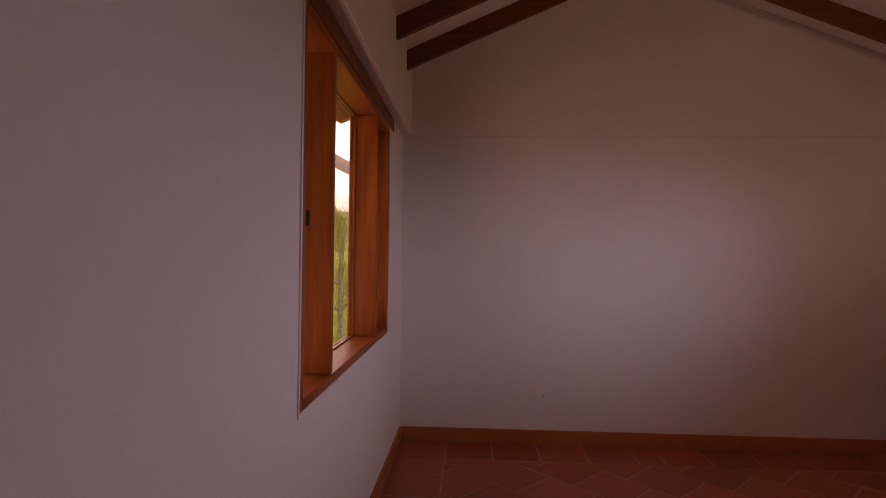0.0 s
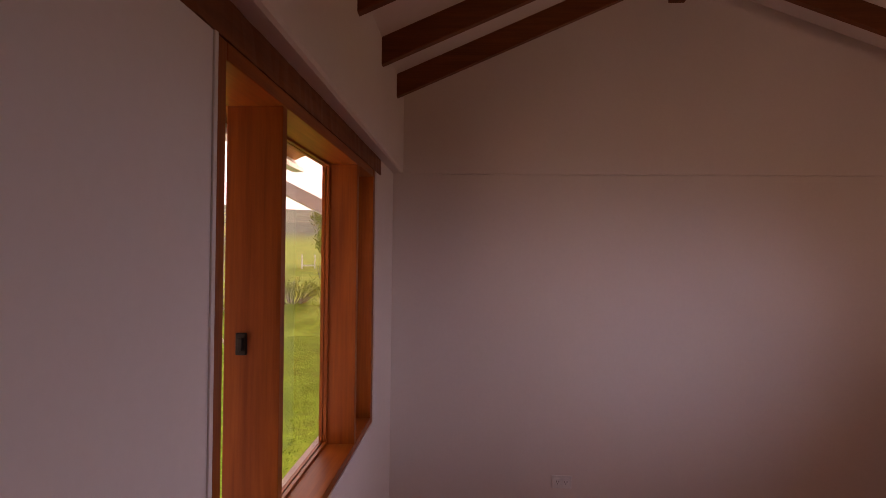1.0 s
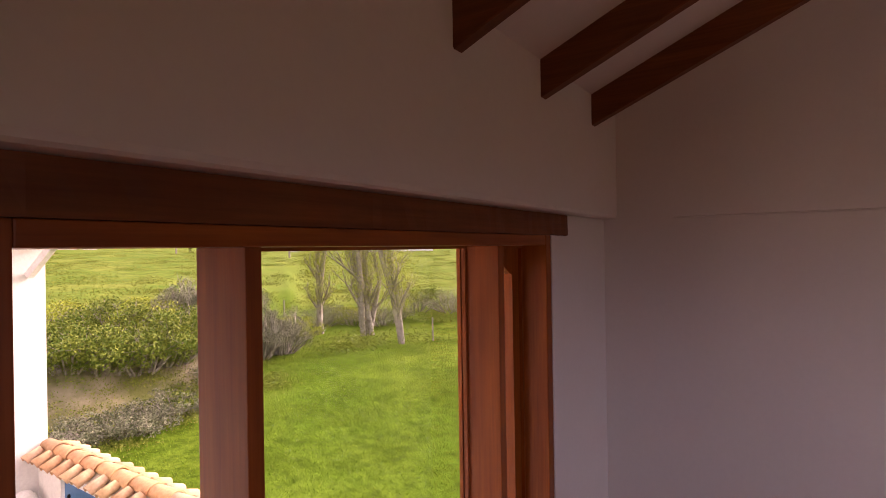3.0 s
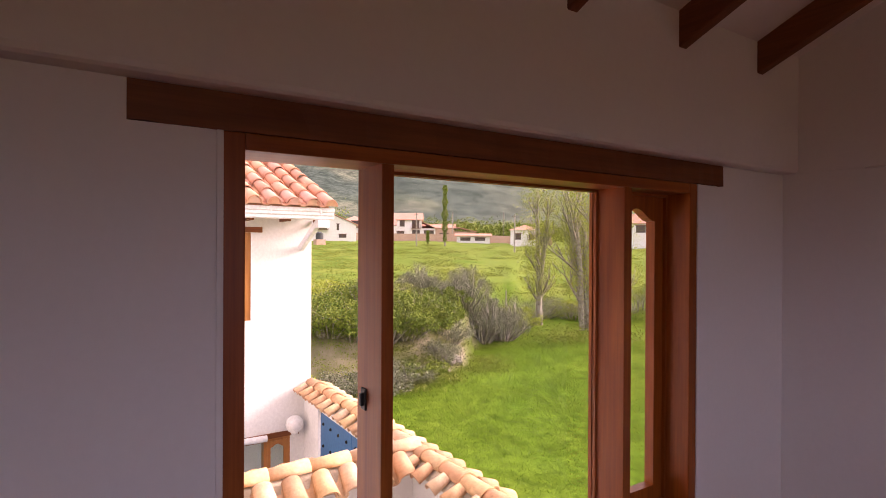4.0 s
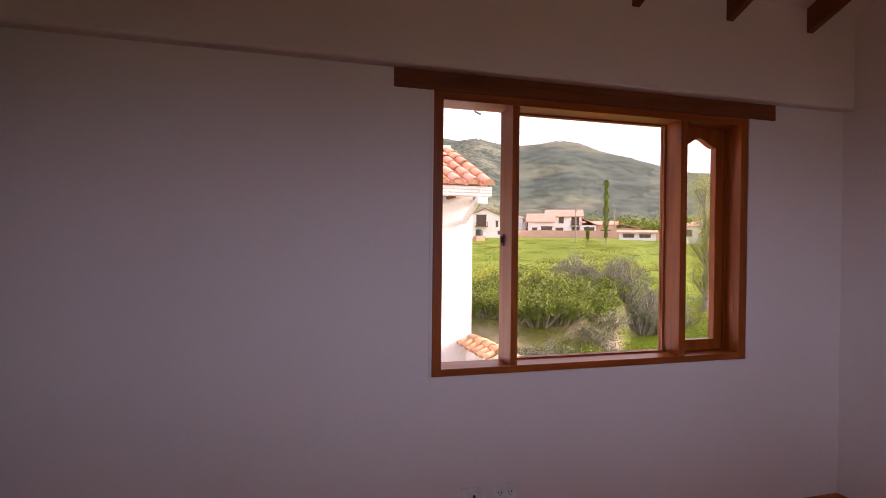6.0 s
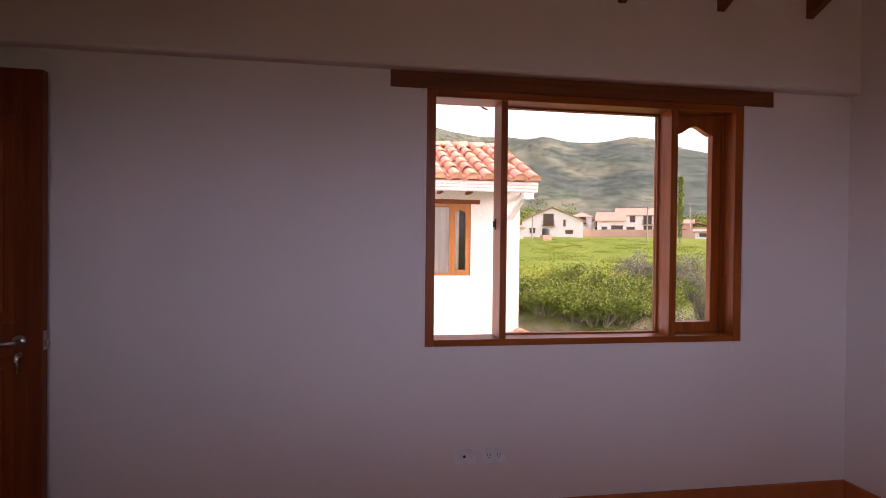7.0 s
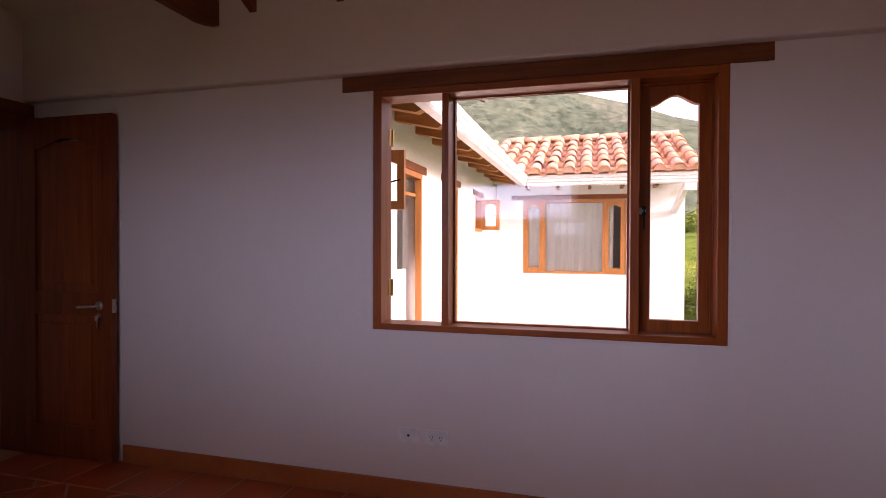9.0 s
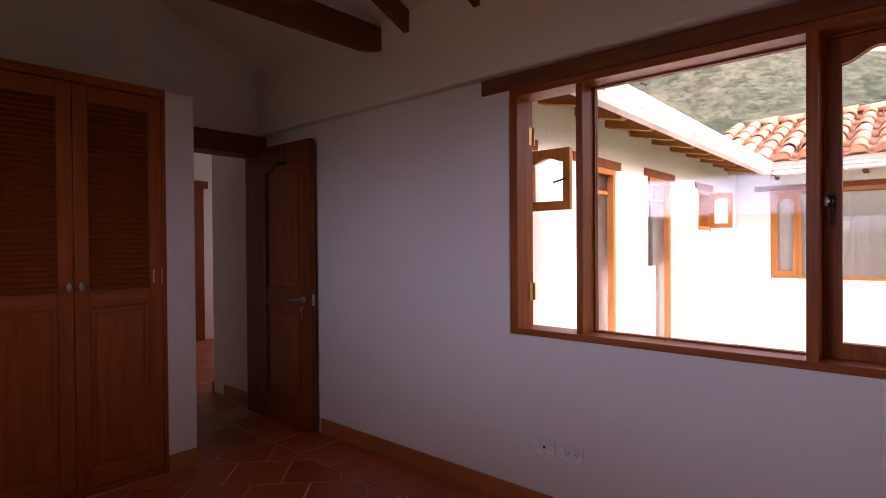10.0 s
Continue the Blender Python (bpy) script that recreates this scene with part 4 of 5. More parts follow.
# tufts and low bushes over the pasture: too many to count
verts, faces = [], []
for _ in range(420):
    a, r = rng.uniform(30, 96), rng.uniform(26, 120)
    x, y, z = at(a, r)
    w = rng.uniform(0.4, 1.3)
    v, f = leaf_quads([Vector((x + rng.gauss(0, w), y + rng.gauss(0, w), z + abs(rng.gauss(0, 0.25)) * w)) for _ in range(260)], 0.06, rng)
    verts.append(v)
for _ in range(260):
    a = rng.uniform(50, 82)
    x, y, z = on_land(-math.sin(radians(a)) * (table(TOE, a) + rng.uniform(-1.2, 4.5)), 4 + math.cos(radians(a)) * (table(TOE, a) + rng.uniform(-1.2, 4.5)))
    w = rng.uniform(0.2, 0.5)
    v, f = leaf_quads([Vector((x + rng.gauss(0, w), y + rng.gauss(0, w), z + abs(rng.gauss(0, 0.3)) * w)) for _ in range(180)], 0.034, rng)
    verts.append(v)
me = bpy.data.meshes.new("pasture_bushes")
verts = np.concatenate(verts)
me.from_pydata(verts, [], np.arange(len(verts)).reshape(-1, 4))
me.materials.append(M_TUSSOCK)
tagged(new("pasture_bushes", me), "low yellow-green bushes scattered over the pasture", "bushes", kind="stuff")

# lawn blades
verts, faces = [], []
for _ in range(90000):
    a = rng.uniform(5, 80)
    r = 6 + 22 * math.sqrt(rng.random())
    x, y, z = at(a, r)
    if x > -1.0 or y < 5.4 and x > -11:
        continue
    h, w, d = rng.uniform(0.02, 0.06), rng.uniform(0.008, 0.018), rng.uniform(0, 6.28)
    k = len(verts)
    cx, sx = math.cos(d) * w, math.sin(d) * w
    lx, ly = rng.gauss(0, 0.04), rng.gauss(0, 0.04)
    verts += [(x - cx, y - sx, z - 0.02), (x + cx, y + sx, z - 0.02), (x + lx, y + ly, z + h)]
    faces.append((k, k + 1, k + 2))
me = bpy.data.meshes.new("grass")
me.from_pydata(verts, [], faces)
me.materials.append(M_BLADE)
tagged(new("grass", me), "uneven bright green lawn grass", "grass", kind="stuff")


def rock(name, x, y, s, seed, label, group=""):
    rng = random.Random(seed)
    bm = bmesh.new()
    bmesh.ops.create_icosphere(bm, subdivisions=2, radius=s)
    for v in bm.verts:
        v.co *= 1 + 0.25 * noise.noise(v.co * (2 / s) + Vector((seed, 0, 0)))
        v.co.z *= 0.7
    ob = solid(name, bm, M_STONE, label, "rock", group)
    ob.location = (x, y, land(x, y)[0] + s * 0.2)
    ob.rotation_euler = (0, 0, rng.uniform(0, 6))


for i, (a, r, s) in enumerate([(72.5, 16.3, 0.45), (71.2, 16.2, 0.35), (70, 16.6, 0.5), (57.0, 20.3, 0.3), (56.4, 20.6, 0.35), (57.4, 19.6, 0.25), (27.6, 36, 0.4), (28.4, 36.4, 0.35), (26.8, 36.2, 0.38)]):
    x, y, z = at(a, r)
    rock("rock", x, y, s, i, "pale grey field stone in the grass", "field stones")

# old fence posts
def post(x, y, h, lean=(0, 0), r=0.05, label="weathered grey wooden fence post"):
    z = land(x, y)[0]
    bm = bmesh.new()
    tube(bm, (x, y, z - 0.1), (x + lean[0] * h, y + lean[1] * h, z + h), r, r * 0.85, 7)
    solid("fence_post", bm, M_POST, label, "post", "fence posts")


post(-10.3, 22.8, 1.15, (-0.05, 0)), post(-9.9, 22.9, 1.6, (0.0, 0)), post(-9.0, 23.0, 1.35, (-0.6, 0), label="weathered wooden strut leaning on a fence post")
post(-15.0, 24.8, 1.2), post(-13.6, 27.5, 1.2), post(-22, 27, 1.2), post(-26.5, 25, 1.3)

x, y, z = on_land(-17.1, 60)
frame_f = thing("white_frame", (x, y, z), "white painted post frame standing in the pasture", "frame")
for u in (-0.7, 0.7):
    part("post", boxes((x + u - 0.06, x + u + 0.06, y - 0.06, y + 0.06, z - 0.1, z + 1.6)), M_GUTTER, frame_f)
part("bar", boxes((x - 0.64, x + 0.64, y - 0.05, y + 0.05, z + 0.35, z + 0.5)), M_GUTTER, frame_f)

# ---- far houses ----
M_FAR_WALL = spot_material("far_white_wall", (0.88, 0.88, 0.88), (0.82, 0.82, 0.82), 0.9, 0.3, 3)
M_FAR_ROOF = spot_material("far_tile_roof", (0.62, 0.34, 0.26), (0.52, 0.26, 0.19), 0.9, 0.6, 6)
M_FAR_WIN = plain("far_window", (0.08, 0.06, 0.05), 0.4)


def far_house(name, a, r, volumes, wins, label, wall=None, turn=0.0):
    """House that faces the window. volumes: (from, to, front, back, wall height, roof rise, which way the ridge runs); wins: (u, front, z, width, height, balcony)."""
    x, y, z = at(a, r)
    t = thing(name, (0, 0, 0), label, "house", "far houses")
    wall = wall or M_FAR_WALL
    o = 0.45
    for u0, u1, f, b, h, rise, way in volumes:
        c, m = (f + b) / 2, (u0 + u1) / 2
        bm = boxes((u0, u1, f, b, -1.2, h))
        if way == "deep":
            prism(bm, [(u0, h), (u1, h), (m, h + rise - 0.12)], 1, f + 0.02, b - 0.02)
        if way == "along":
            prism(bm, [(f, h), (b, h), (c, h + rise - 0.12)], 0, u0 + 0.02, u1 - 0.02)
        part("wall", bm, wall, t)
        bm = bmesh.new()
        if way == "along":
            for s in (-1, 1):
                prism(bm, [(c + s * ((b - f) / 2 + o), h - 0.15), (c, h + rise), (c, h + rise + 0.16), (c + s * ((b - f) / 2 + o), h + 0.02)], 0, u0 - o, u1 + o)
        elif way == "deep":
            for s in (-1, 1):
                prism(bm, [(m + s * ((u1 - u0) / 2 + o), h - 0.15), (m, h + rise), (m, h + rise + 0.16), (m + s * ((u1 - u0) / 2 + o), h + 0.02)], 1, f - o, b + o)
        elif way == "right":
            prism(bm, [(u0, h + rise), (u1 + o, h - 0.15), (u1 + o, h + 0.02), (u0, h + rise + 0.16)], 1, f - o, b + o)
        elif way == "hip":
            vs = [bm.verts.new(v) for v in ((u0 - o, f - o, h), (u1 + o, f - o, h), (u1 + o, b + o, h), (u0 - o, b + o, h), (m, c, h + rise))]
            for k in range(4):
                bm.faces.new((vs[k], vs[(k + 1) % 4], vs[4]))
            bm.faces.new(vs[:4][::-1])
        part("roof", bm, M_FAR_ROOF, t)
    for u, f, wz, ww, wh, balcony in wins:
        w = part("window", boxes((u - ww / 2, u + ww / 2, f - 0.05, f + 0.05, wz, wz + wh)), M_FAR_WIN, t)
        part("frame", boxes((u - ww / 2 - 0.12, u + ww / 2 + 0.12, f - 0.07, f - 0.052, wz + wh, wz + wh + 0.14), (u - 0.05, u + 0.05, f - 0.07, f - 0.052, wz, wz + wh)), M_FAR_WOOD, w)
        if balcony:
            rows = [(u - ww / 2 - 0.3, u + ww / 2 + 0.3, f - 0.9, f - 0.075, wz - 0.12, wz), (u - ww / 2 - 0.3, u + ww / 2 + 0.3, f - 0.9, f - 0.82, wz + 0.8, wz + 0.88)]
            rows += [(u - ww / 2 - 0.3 + k * (ww + 0.52) / 7, u - ww / 2 - 0.22 + k * (ww + 0.52) / 7, f - 0.89, f - 0.83, wz, wz + 0.8) for k in range(8)]
            part("balcony", boxes(*rows), M_FAR_WOOD, t, "brown timber balcony")
    t.matrix_basis = pose(x, y, z, 0, 0, a + turn) @ Matrix.Scale(1.18, 4)
    return t


M_FAR_WOOD = plain("far_brown_timber", (0.16, 0.07, 0.035), 0.6)
# the front of each faces its local -y; its x runs to the right as seen from the window
far_house("house", 61.0, 158, [(-5.2, 3.2, 0, 8, 5.0, 1.7, "along"), (3.2, 6.6, 0.6, 7, 2.9, 1.6, "right")],
          [(-1.6, 0, 3.3, 1.2, 1.4, False), (1.7, 0, 2.9, 1.8, 1.9, True), (-2.0, 0, 0.7, 1.8, 1.4, False), (1.8, 0, 0.3, 1.9, 2.1, False), (5.0, 0.6, 0.4, 2.4, 1.9, False)], "white two-storey house with a red tile roof and balcony")
far_house("house", 63.6, 154, [(-3.4, 2.6, 0, 7, 3.6, 2.0, "along")], [(1.0, 0, 0.5, 2.6, 1.9, False), (-1.8, 0, 0.8, 1.2, 1.3, False)], "low white house with a red tile roof")
far_house("house", 65.9, 160, [(-4.2, 0.6, 0, 7, 4.6, 1.3, "hip"), (0.6, 4.0, 1.0, 7, 3.4, 1.2, "deep")],
          [(-1.6, 0, 2.9, 1.7, 1.6, True), (-2.6, 0, 0.5, 1.2, 1.6, False), (2.2, 1.0, 2.4, 1.2, 1.2, True), (2.2, 1.0, 0.4, 1.6, 1.6, False)], "white house with a hipped tile roof and timber balconies")
far_house("house", 69.6, 140, [(-6.5, 6.5, 0, 9, 3.6, 2.9, "deep")], [(-0.8, 0, 2.6, 2.2, 2.4, True), (2.6, 0, 2.4, 0.5, 1.3, False), (3.6, 0, 0.8, 1.6, 0.7, False), (-4.2, 0, 0.9, 1.2, 1.0, False)], "wide white gabled house with a balcony")
far_house("house", 74.4, 116, [(-3.2, 3.2, 0, 5, 2.0, 1.7, "hip"), (-7.0, -3.2, 0.5, 5, 1.7, 0.9, "along")], [(-1.6, 0, 0.5, 1.4, 1.1, False), (1.4, 0, 0.5, 1.6, 1.1, False), (-5.0, 0.5, 0.4, 1.6, 1.0, False)], "old low white house with a brown tile roof")
far_house("house", 56.6, 165, [(-7.5, 1.0, 0, 6, 3.2, 0.9, "along"), (1.0, 6.5, 0.5, 6, 2.3, 1.2, "right")], [(-4.8, 0, 0.6, 1.2, 1.9, False), (-1.6, 0, 0.6, 2.4, 1.2, False)], "unfinished house of bare red brick", M_BRICK)
far_house("house", 54.2, 140, [(-3.6, 3.6, 0, 3, 1.7, 0.35, "along")], [(-1.7, 0, 0.6, 2.2, 0.6, False), (1.5, 0, 0.6, 2.2, 0.6, False)], "long low white shed with windows")
far_house("house", 48.8, 135, [(-3.0, 3.0, 0, 5, 3.4, 1.2, "hip")], [(-1.4, 0, 1.4, 1.2, 1.2, False), (1.4, 0, 1.4, 1.2, 1.2, True)], "small white house with brown timber balcony")
far_house("house", 27.0, 150, [(-4.5, 4.5, 0, 6, 2.8, 1.6, "along")], [(-2, 0, 0.8, 1.2, 1.2, False), (1.5, 0, 0.8, 1.2, 1.2, False)], "white house with an orange tile roof")
far_house("house", 38.5, 120, [(-6, 6, 0, 6, 4.5, 1.6, "along")], [(-2, 0, 0.8, 1.6, 1.2, False), (2, 0, 2.8, 1.6, 1.2, False)], "white house behind the trees")
bm = bmesh.new()
pts = [at(a, 148) for a in np.arange(46, 70.1, 1.0)]
for p, q in zip(pts, pts[1:]):
    d = (Vector(q) - Vector(p)).normalized().cross(Vector((0, 0, 1))) * 0.1
    c = [Vector(p) - d, Vector(q) - d, Vector(q) + d, Vector(p) + d]
    lo, hi = [bm.verts.new(v - Vector((0, 0, 0.8))) for v in c], [bm.verts.new(v + Vector((0, 0, 2.0))) for v in c]
    for i in range(4):
        bm.faces.new((lo[i], lo[(i + 1) % 4], hi[(i + 1) % 4], hi[i]))
    bm.faces.new(hi)
bmesh.ops.recalc_face_normals(bm, faces=bm.faces)
solid("boundary_wall", bm, M_BRICK, "long low brick boundary wall across the field", "wall")
for a, r, h in ((49.9, 95, 6.5), (60.2, 105, 6.5), (71.6, 100, 5.5), (56.4, 150, 8), (51, 170, 9)):
    x, y, z = at(a, r)
    bm = bmesh.new()
    tube(bm, (x, y, z - 0.5), (x, y, z + h), 0.16, 0.11, 8)
    box(bm, x - 0.7, x + 0.7, y - 0.06, y + 0.06, z + h - 0.5, z + h - 0.38)
    solid("utility_pole", bm, M_POST, "pale concrete utility pole in the field", "pole", "utility poles")

# poplar in the field and far woods
def poplar(a, r, h, w, seed):
    rng = random.Random(seed)
    b = at(a, r)
    t = thing("poplar_tree", b, "tall narrow green poplar standing in the field", "tree", "poplars")
    bm = bmesh.new()
    tube(bm, Vector(b) - Vector((0, 0, 0.3)), Vector(b) + Vector((0, 0, h * 0.9)), 0.22, 0.05, 7)
    part("trunk", bm, M_BARK, t)
    pts = []
    for _ in range(3200):
        k = rng.uniform(0.06, 1.0)
        rad = w * (math.sin(min(k * 1.25, 1) * math.pi * 0.62) ** 0.7) * (1.05 - 0.55 * k) * (0.75 + 0.25 * math.sin(k * 30 + seed))
        d = rng.uniform(0, 6.28)
        q = rad * math.sqrt(rng.random())
        pts.append(Vector(b) + Vector((math.cos(d) * q, math.sin(d) * q, h * k)))
    leaf_mesh("crown", *leaf_quads(pts, 0.15, rng), M_LEAF, t)


tree("tree", at(74.2, 112), 11.0, 0.75, 3, 5200, M_LEAF_Y, "tall yellow-green tree beside the old house", 31, 0.16, 0.1, "far trees")
tree("tree", at(77.0, 118), 10.0, 0.8, 3, 5200, M_LEAF, "dense green tree beside the old house", 32, 0.16, 0.1, "far trees")
x, y, z = at(70.2, 108)
tank = thing("water_tank", (x, y, z), "dark water tank on a brick stand in the field", "tank")
part("stand", boxes((x - 0.9, x + 0.9, y - 0.9, y + 0.9, z - 0.5, z + 1.1), bevel=0.02), M_BRICK, tank)
bm = bmesh.new()
tube(bm, (x, y, z + 1.1), (x, y, z + 2.3), 0.75, 0.72, 18), tube(bm, (x, y, z + 2.3), (x, y, z + 2.55), 0.72, 0.3, 18)
part("barrel", bm, M_TANK, tank, "dark plastic barrel")
poplar(57.2, 108, 12.0, 1.0, 5)
poplar(59.0, 120, 3.2, 0.6, 6)
verts, faces = [], []
for _ in range(420):
    a = rng.uniform(36, 84)
    r = rng.uniform(165, 240)
    if 58 < a < 71 and r < 180:
        continue
    x, y, z = at(a, r)
    s = rng.uniform(2.0, 4.5) * (1.5 if 68 < a < 80 else 1.0)
    v, f = leaf_quads([Vector((x + rng.gauss(0, 0.4) * s, y + rng.gauss(0, 0.4) * s, z + s * abs(rng.gauss(0.75, 0.4)))) for _ in range(170)], 0.5, rng)
    verts.append(v)
me = bpy.data.meshes.new("far_woods")
verts = np.concatenate(verts)
me.from_pydata(verts, [], np.arange(len(verts)).reshape(-1, 4))
me.materials.append(M_LEAF)
tagged(new("far_woods", me), "distant green trees along the foot of the mountain", "woods", kind="stuff")
verts, faces = [], []
for _ in range(9000):
    a, r = rng.uniform(40, 96), rng.uniform(735, 850)
    x, y, z = at(a, r)
    if woods(x, y) < rng.uniform(0.03, 1.0):
        continue
    s = rng.uniform(0.8, 1.9) * (0.6 + r / 1200)
    k = len(verts)
    n = 5
    ring = [(x + math.cos(i * 6.283 / n) * s * 0.4, y + math.sin(i * 6.283 / n) * s * 0.4, z + s * rng.uniform(0.1, 0.35)) for i in range(n)]
    verts += ring + [(x + rng.uniform(-1, 1), y + rng.uniform(-1, 1), z + s * rng.uniform(0.45, 0.8))]
    faces += [(k + i, k + (i + 1) % n, k + n) for i in range(n)]
me = bpy.data.meshes.new("mountain_woods")
me.from_pydata(verts, [], faces)
me.materials.append(M_LEAF_HAZED)
tagged(new("mountain_woods", me), "trees scattered over the mountainside, haze put into their colour", "woods", kind="stuff")


# ---- the courtyard wings ----
FX, SY, CY = -6.69, 2.03, 5.03
EZ0, EZ1 = 2.215, 2.38


def barrel(name, length, r0, r1, thick, mat, cover=True, seg=7, deep=1.0):
    """Half-round clay tile along +x from 0 to length; the lower end is wider for covers."""
    verts, faces = [], []
    s = 1 if cover else -1
    for x, r in ((0, r0), (length, r1)):
        for k in (r, r - thick):
            for i in range(seg + 1):
                a = math.pi * i / seg
                verts.append((x, math.cos(a) * k, s * math.sin(a) * k * deep))
    n = seg + 1
    for i in range(seg):
        faces += [(i, i + 1, 2 * n + i + 1, 2 * n + i), (n + i, 3 * n + i, 3 * n + i + 1, n + i + 1), (i, n + i, n + i + 1, i + 1), (2 * n + i, 2 * n + i + 1, 3 * n + i + 1, 3 * n + i)]
    faces += [(0, 2 * n, 3 * n, n), (seg, n + seg, 3 * n + seg, 2 * n + seg)]
    bm = bmesh.new()
    vs = [bm.verts.new(v) for v in verts]
    for f in faces:
        bm.faces.new([vs[i] for i in f])
    bmesh.ops.recalc_face_normals(bm, faces=bm.faces)
    me = mesh_of(name, bm, mat)
    me.polygons.foreach_set("use_smooth", [i % 4 < 2 for i in range(len(me.polygons))])
    return me


def lay(me, owner, origin, xdir, zdir, rng=None, name="tile"):
    x, z = Vector(xdir).normalized(), Vector(zdir).normalized()
    y = z.cross(x)
    m = Matrix((x, y, z)).transposed().to_4x4()
    if rng:
        m = m @ pose(0, 0, 0, rng.uniform(-2, 2), rng.uniform(-1.2, 1.2), rng.uniform(-1.8, 1.8))
        origin = Vector(origin) + Vector((rng.uniform(-0.006, 0.006), rng.uniform(-0.006, 0.006), rng.uniform(-0.003, 0.003)))
    ob = new(name, me)
    ob.parent = owner
    ob.matrix_basis = Matrix.Translation(Vector(origin) - world_at(owner)) @ m
    return ob


def side_window(owner, x, y0, y1, z0, z1, curtain):
    """Window of the same pattern as window_1, in a wall that faces +x."""
    w = part("window", holed_wall(bmesh.new(), 0, x - 0.14, x - 0.012, y0, y1, z0, z1, [(y0 + 0.04, y0 + 0.33, z0 + 0.04, z1 - 0.05), (y0 + 0.375, y1 - 0.375, z0 + 0.04, z1 - 0.05),
             (y1 - 0.33, y1 - 0.04, z0 + 0.04, z1 - 0.05)]), M_SASH, owner, "orange-brown timber window")

    def casement(a, b):
        s, xa, xb = 0.05, x - 0.04, x - 0.008
        bm = boxes((xa, xb, a, a + s, z0 + 0.042, z1 - 0.052), (xa, xb, b - s, b, z0 + 0.042, z1 - 0.052), (xa, xb, a + s, b - s, z0 + 0.042, z0 + 0.1))
        cur = arch(a + s, b - s, z1 - 0.145, 0.045, 10)
        for (ya, za), (yb, zb) in zip(cur, cur[1:]):
            prism(bm, [(ya, za), (yb, zb), (yb, z1 - 0.052), (ya, z1 - 0.052)], 0, xa, xb)
        part("sash", bm, M_SASH, w)
    casement(y0 + 0.041, y0 + 0.329), casement(y1 - 0.329, y1 - 0.041)
    g = part("pane", boxes((x - 0.026, x - 0.022, y0 + 0.04, y1 - 0.04, z0 + 0.04, z1 - 0.05)), M_GLASS, w)
    g.visible_shadow = False
    if curtain:
        bm = bmesh.new()
        n, prev = 120, None
        for i in range(n + 1):
            yy = y0 + 0.06 + (y1 - y0 - 0.26) * i / n
            xx = x - 0.041 + 0.006 * math.sin(i * 0.62) + 0.003 * math.sin(i * 1.37 + 1)
            col = [bm.verts.new((xx, yy, z0 - 0.2)), bm.verts.new((xx, yy, z1 - 0.06))]
            if prev:
                bm.faces.new((prev[0], col[0], col[1], prev[1]))
            prev = col
        bmesh.ops.solidify(bm, geom=bm.faces[:], thickness=0.003)
        part("curtain", bm, M_CURTAIN, w, "white gathered curtain", True)
    return w


# far wing, gable end to the field
wing = thing("house_wing", (FX, 3.5, GZ), "white plastered two-storey wing with a clay tile roof", "house")
fw = (2.48, 4.155, 0.79, 2.03)
gw = (3.30, 4.72, -2.0, -0.92)
part("wall", holed_wall(bmesh.new(), 0, FX - 0.2, FX, SY, CY, GZ - 0.3, 2.5, [fw, gw]), M_FACADE, wing)
bm = bmesh.new()
prism(bm, [(FX - 0.2, GZ - 0.3), (FX - 0.2, 2.45), (-8.7, 3.23), (-10.7, 2.46), (-10.7, GZ - 0.3)], 1, CY - 0.2, CY)
part("wall", bm, M_FACADE, wing)
part("wall", boxes((-10.7, -10.5, SY - 4, CY - 0.2, GZ - 0.3, 2.5)), M_FACADE, wing)
bm = boxes((-9.9, FX - 0.2, SY + 0.1, CY - 0.2, -0.3, -0.05), (-9.9, -9.8, SY + 0.1, CY - 0.2, -0.05, 2.5), (-9.9, FX - 0.2, SY, SY + 0.1, -0.3, 2.5), (-9.9, FX - 0.2, SY, CY - 0.2, 2.5, 2.55), (-9.9, FX - 0.2, SY + 0.1, CY - 0.2, GZ - 0.1, GZ))
part("room", bm, M_ROOM, wing, "dim room behind the windows")
side_window(wing, FX, *fw, True)
side_window(wing, FX, *gw, False)
part("lintel", boxes((FX - 0.1, FX + 0.015, 2.28, 4.31, 2.031, 2.108), bevel=0.004), M_BEAM_Y, wing, "dark timber lintel")
part("lintel", boxes((FX - 0.1, FX + 0.03, 3.1, 4.84, -0.919, -0.85), bevel=0.004), M_BEAM_Y, wing, "dark timber lintel")
bm = bmesh.new()
tube(bm, (FX + 0.1, 3.2, -0.86), (FX + 0.1, 4.36, -0.88), 0.045, seg=14)
part("blind_roll", bm, M_GUTTER, wing, "white rolled awning over the lower window")
bm = ball(bmesh.new(), (FX + 0.14, 4.74, -0.73), 0.125, 24, 16)
globe = part("lamp_globe", bm, M_GUTTER, wing, "white globe wall lamp", True)
bm = bmesh.new()
tube(bm, (FX, 4.74, -0.86), (FX + 0.14, 4.74, -0.86), 0.02)
tube(bm, (FX + 0.14, 4.74, -0.87), (FX + 0.14, 4.74, -0.83), 0.05, seg=14)
part("lamp_arm", bm, M_GUTTER, wing, smooth=False)


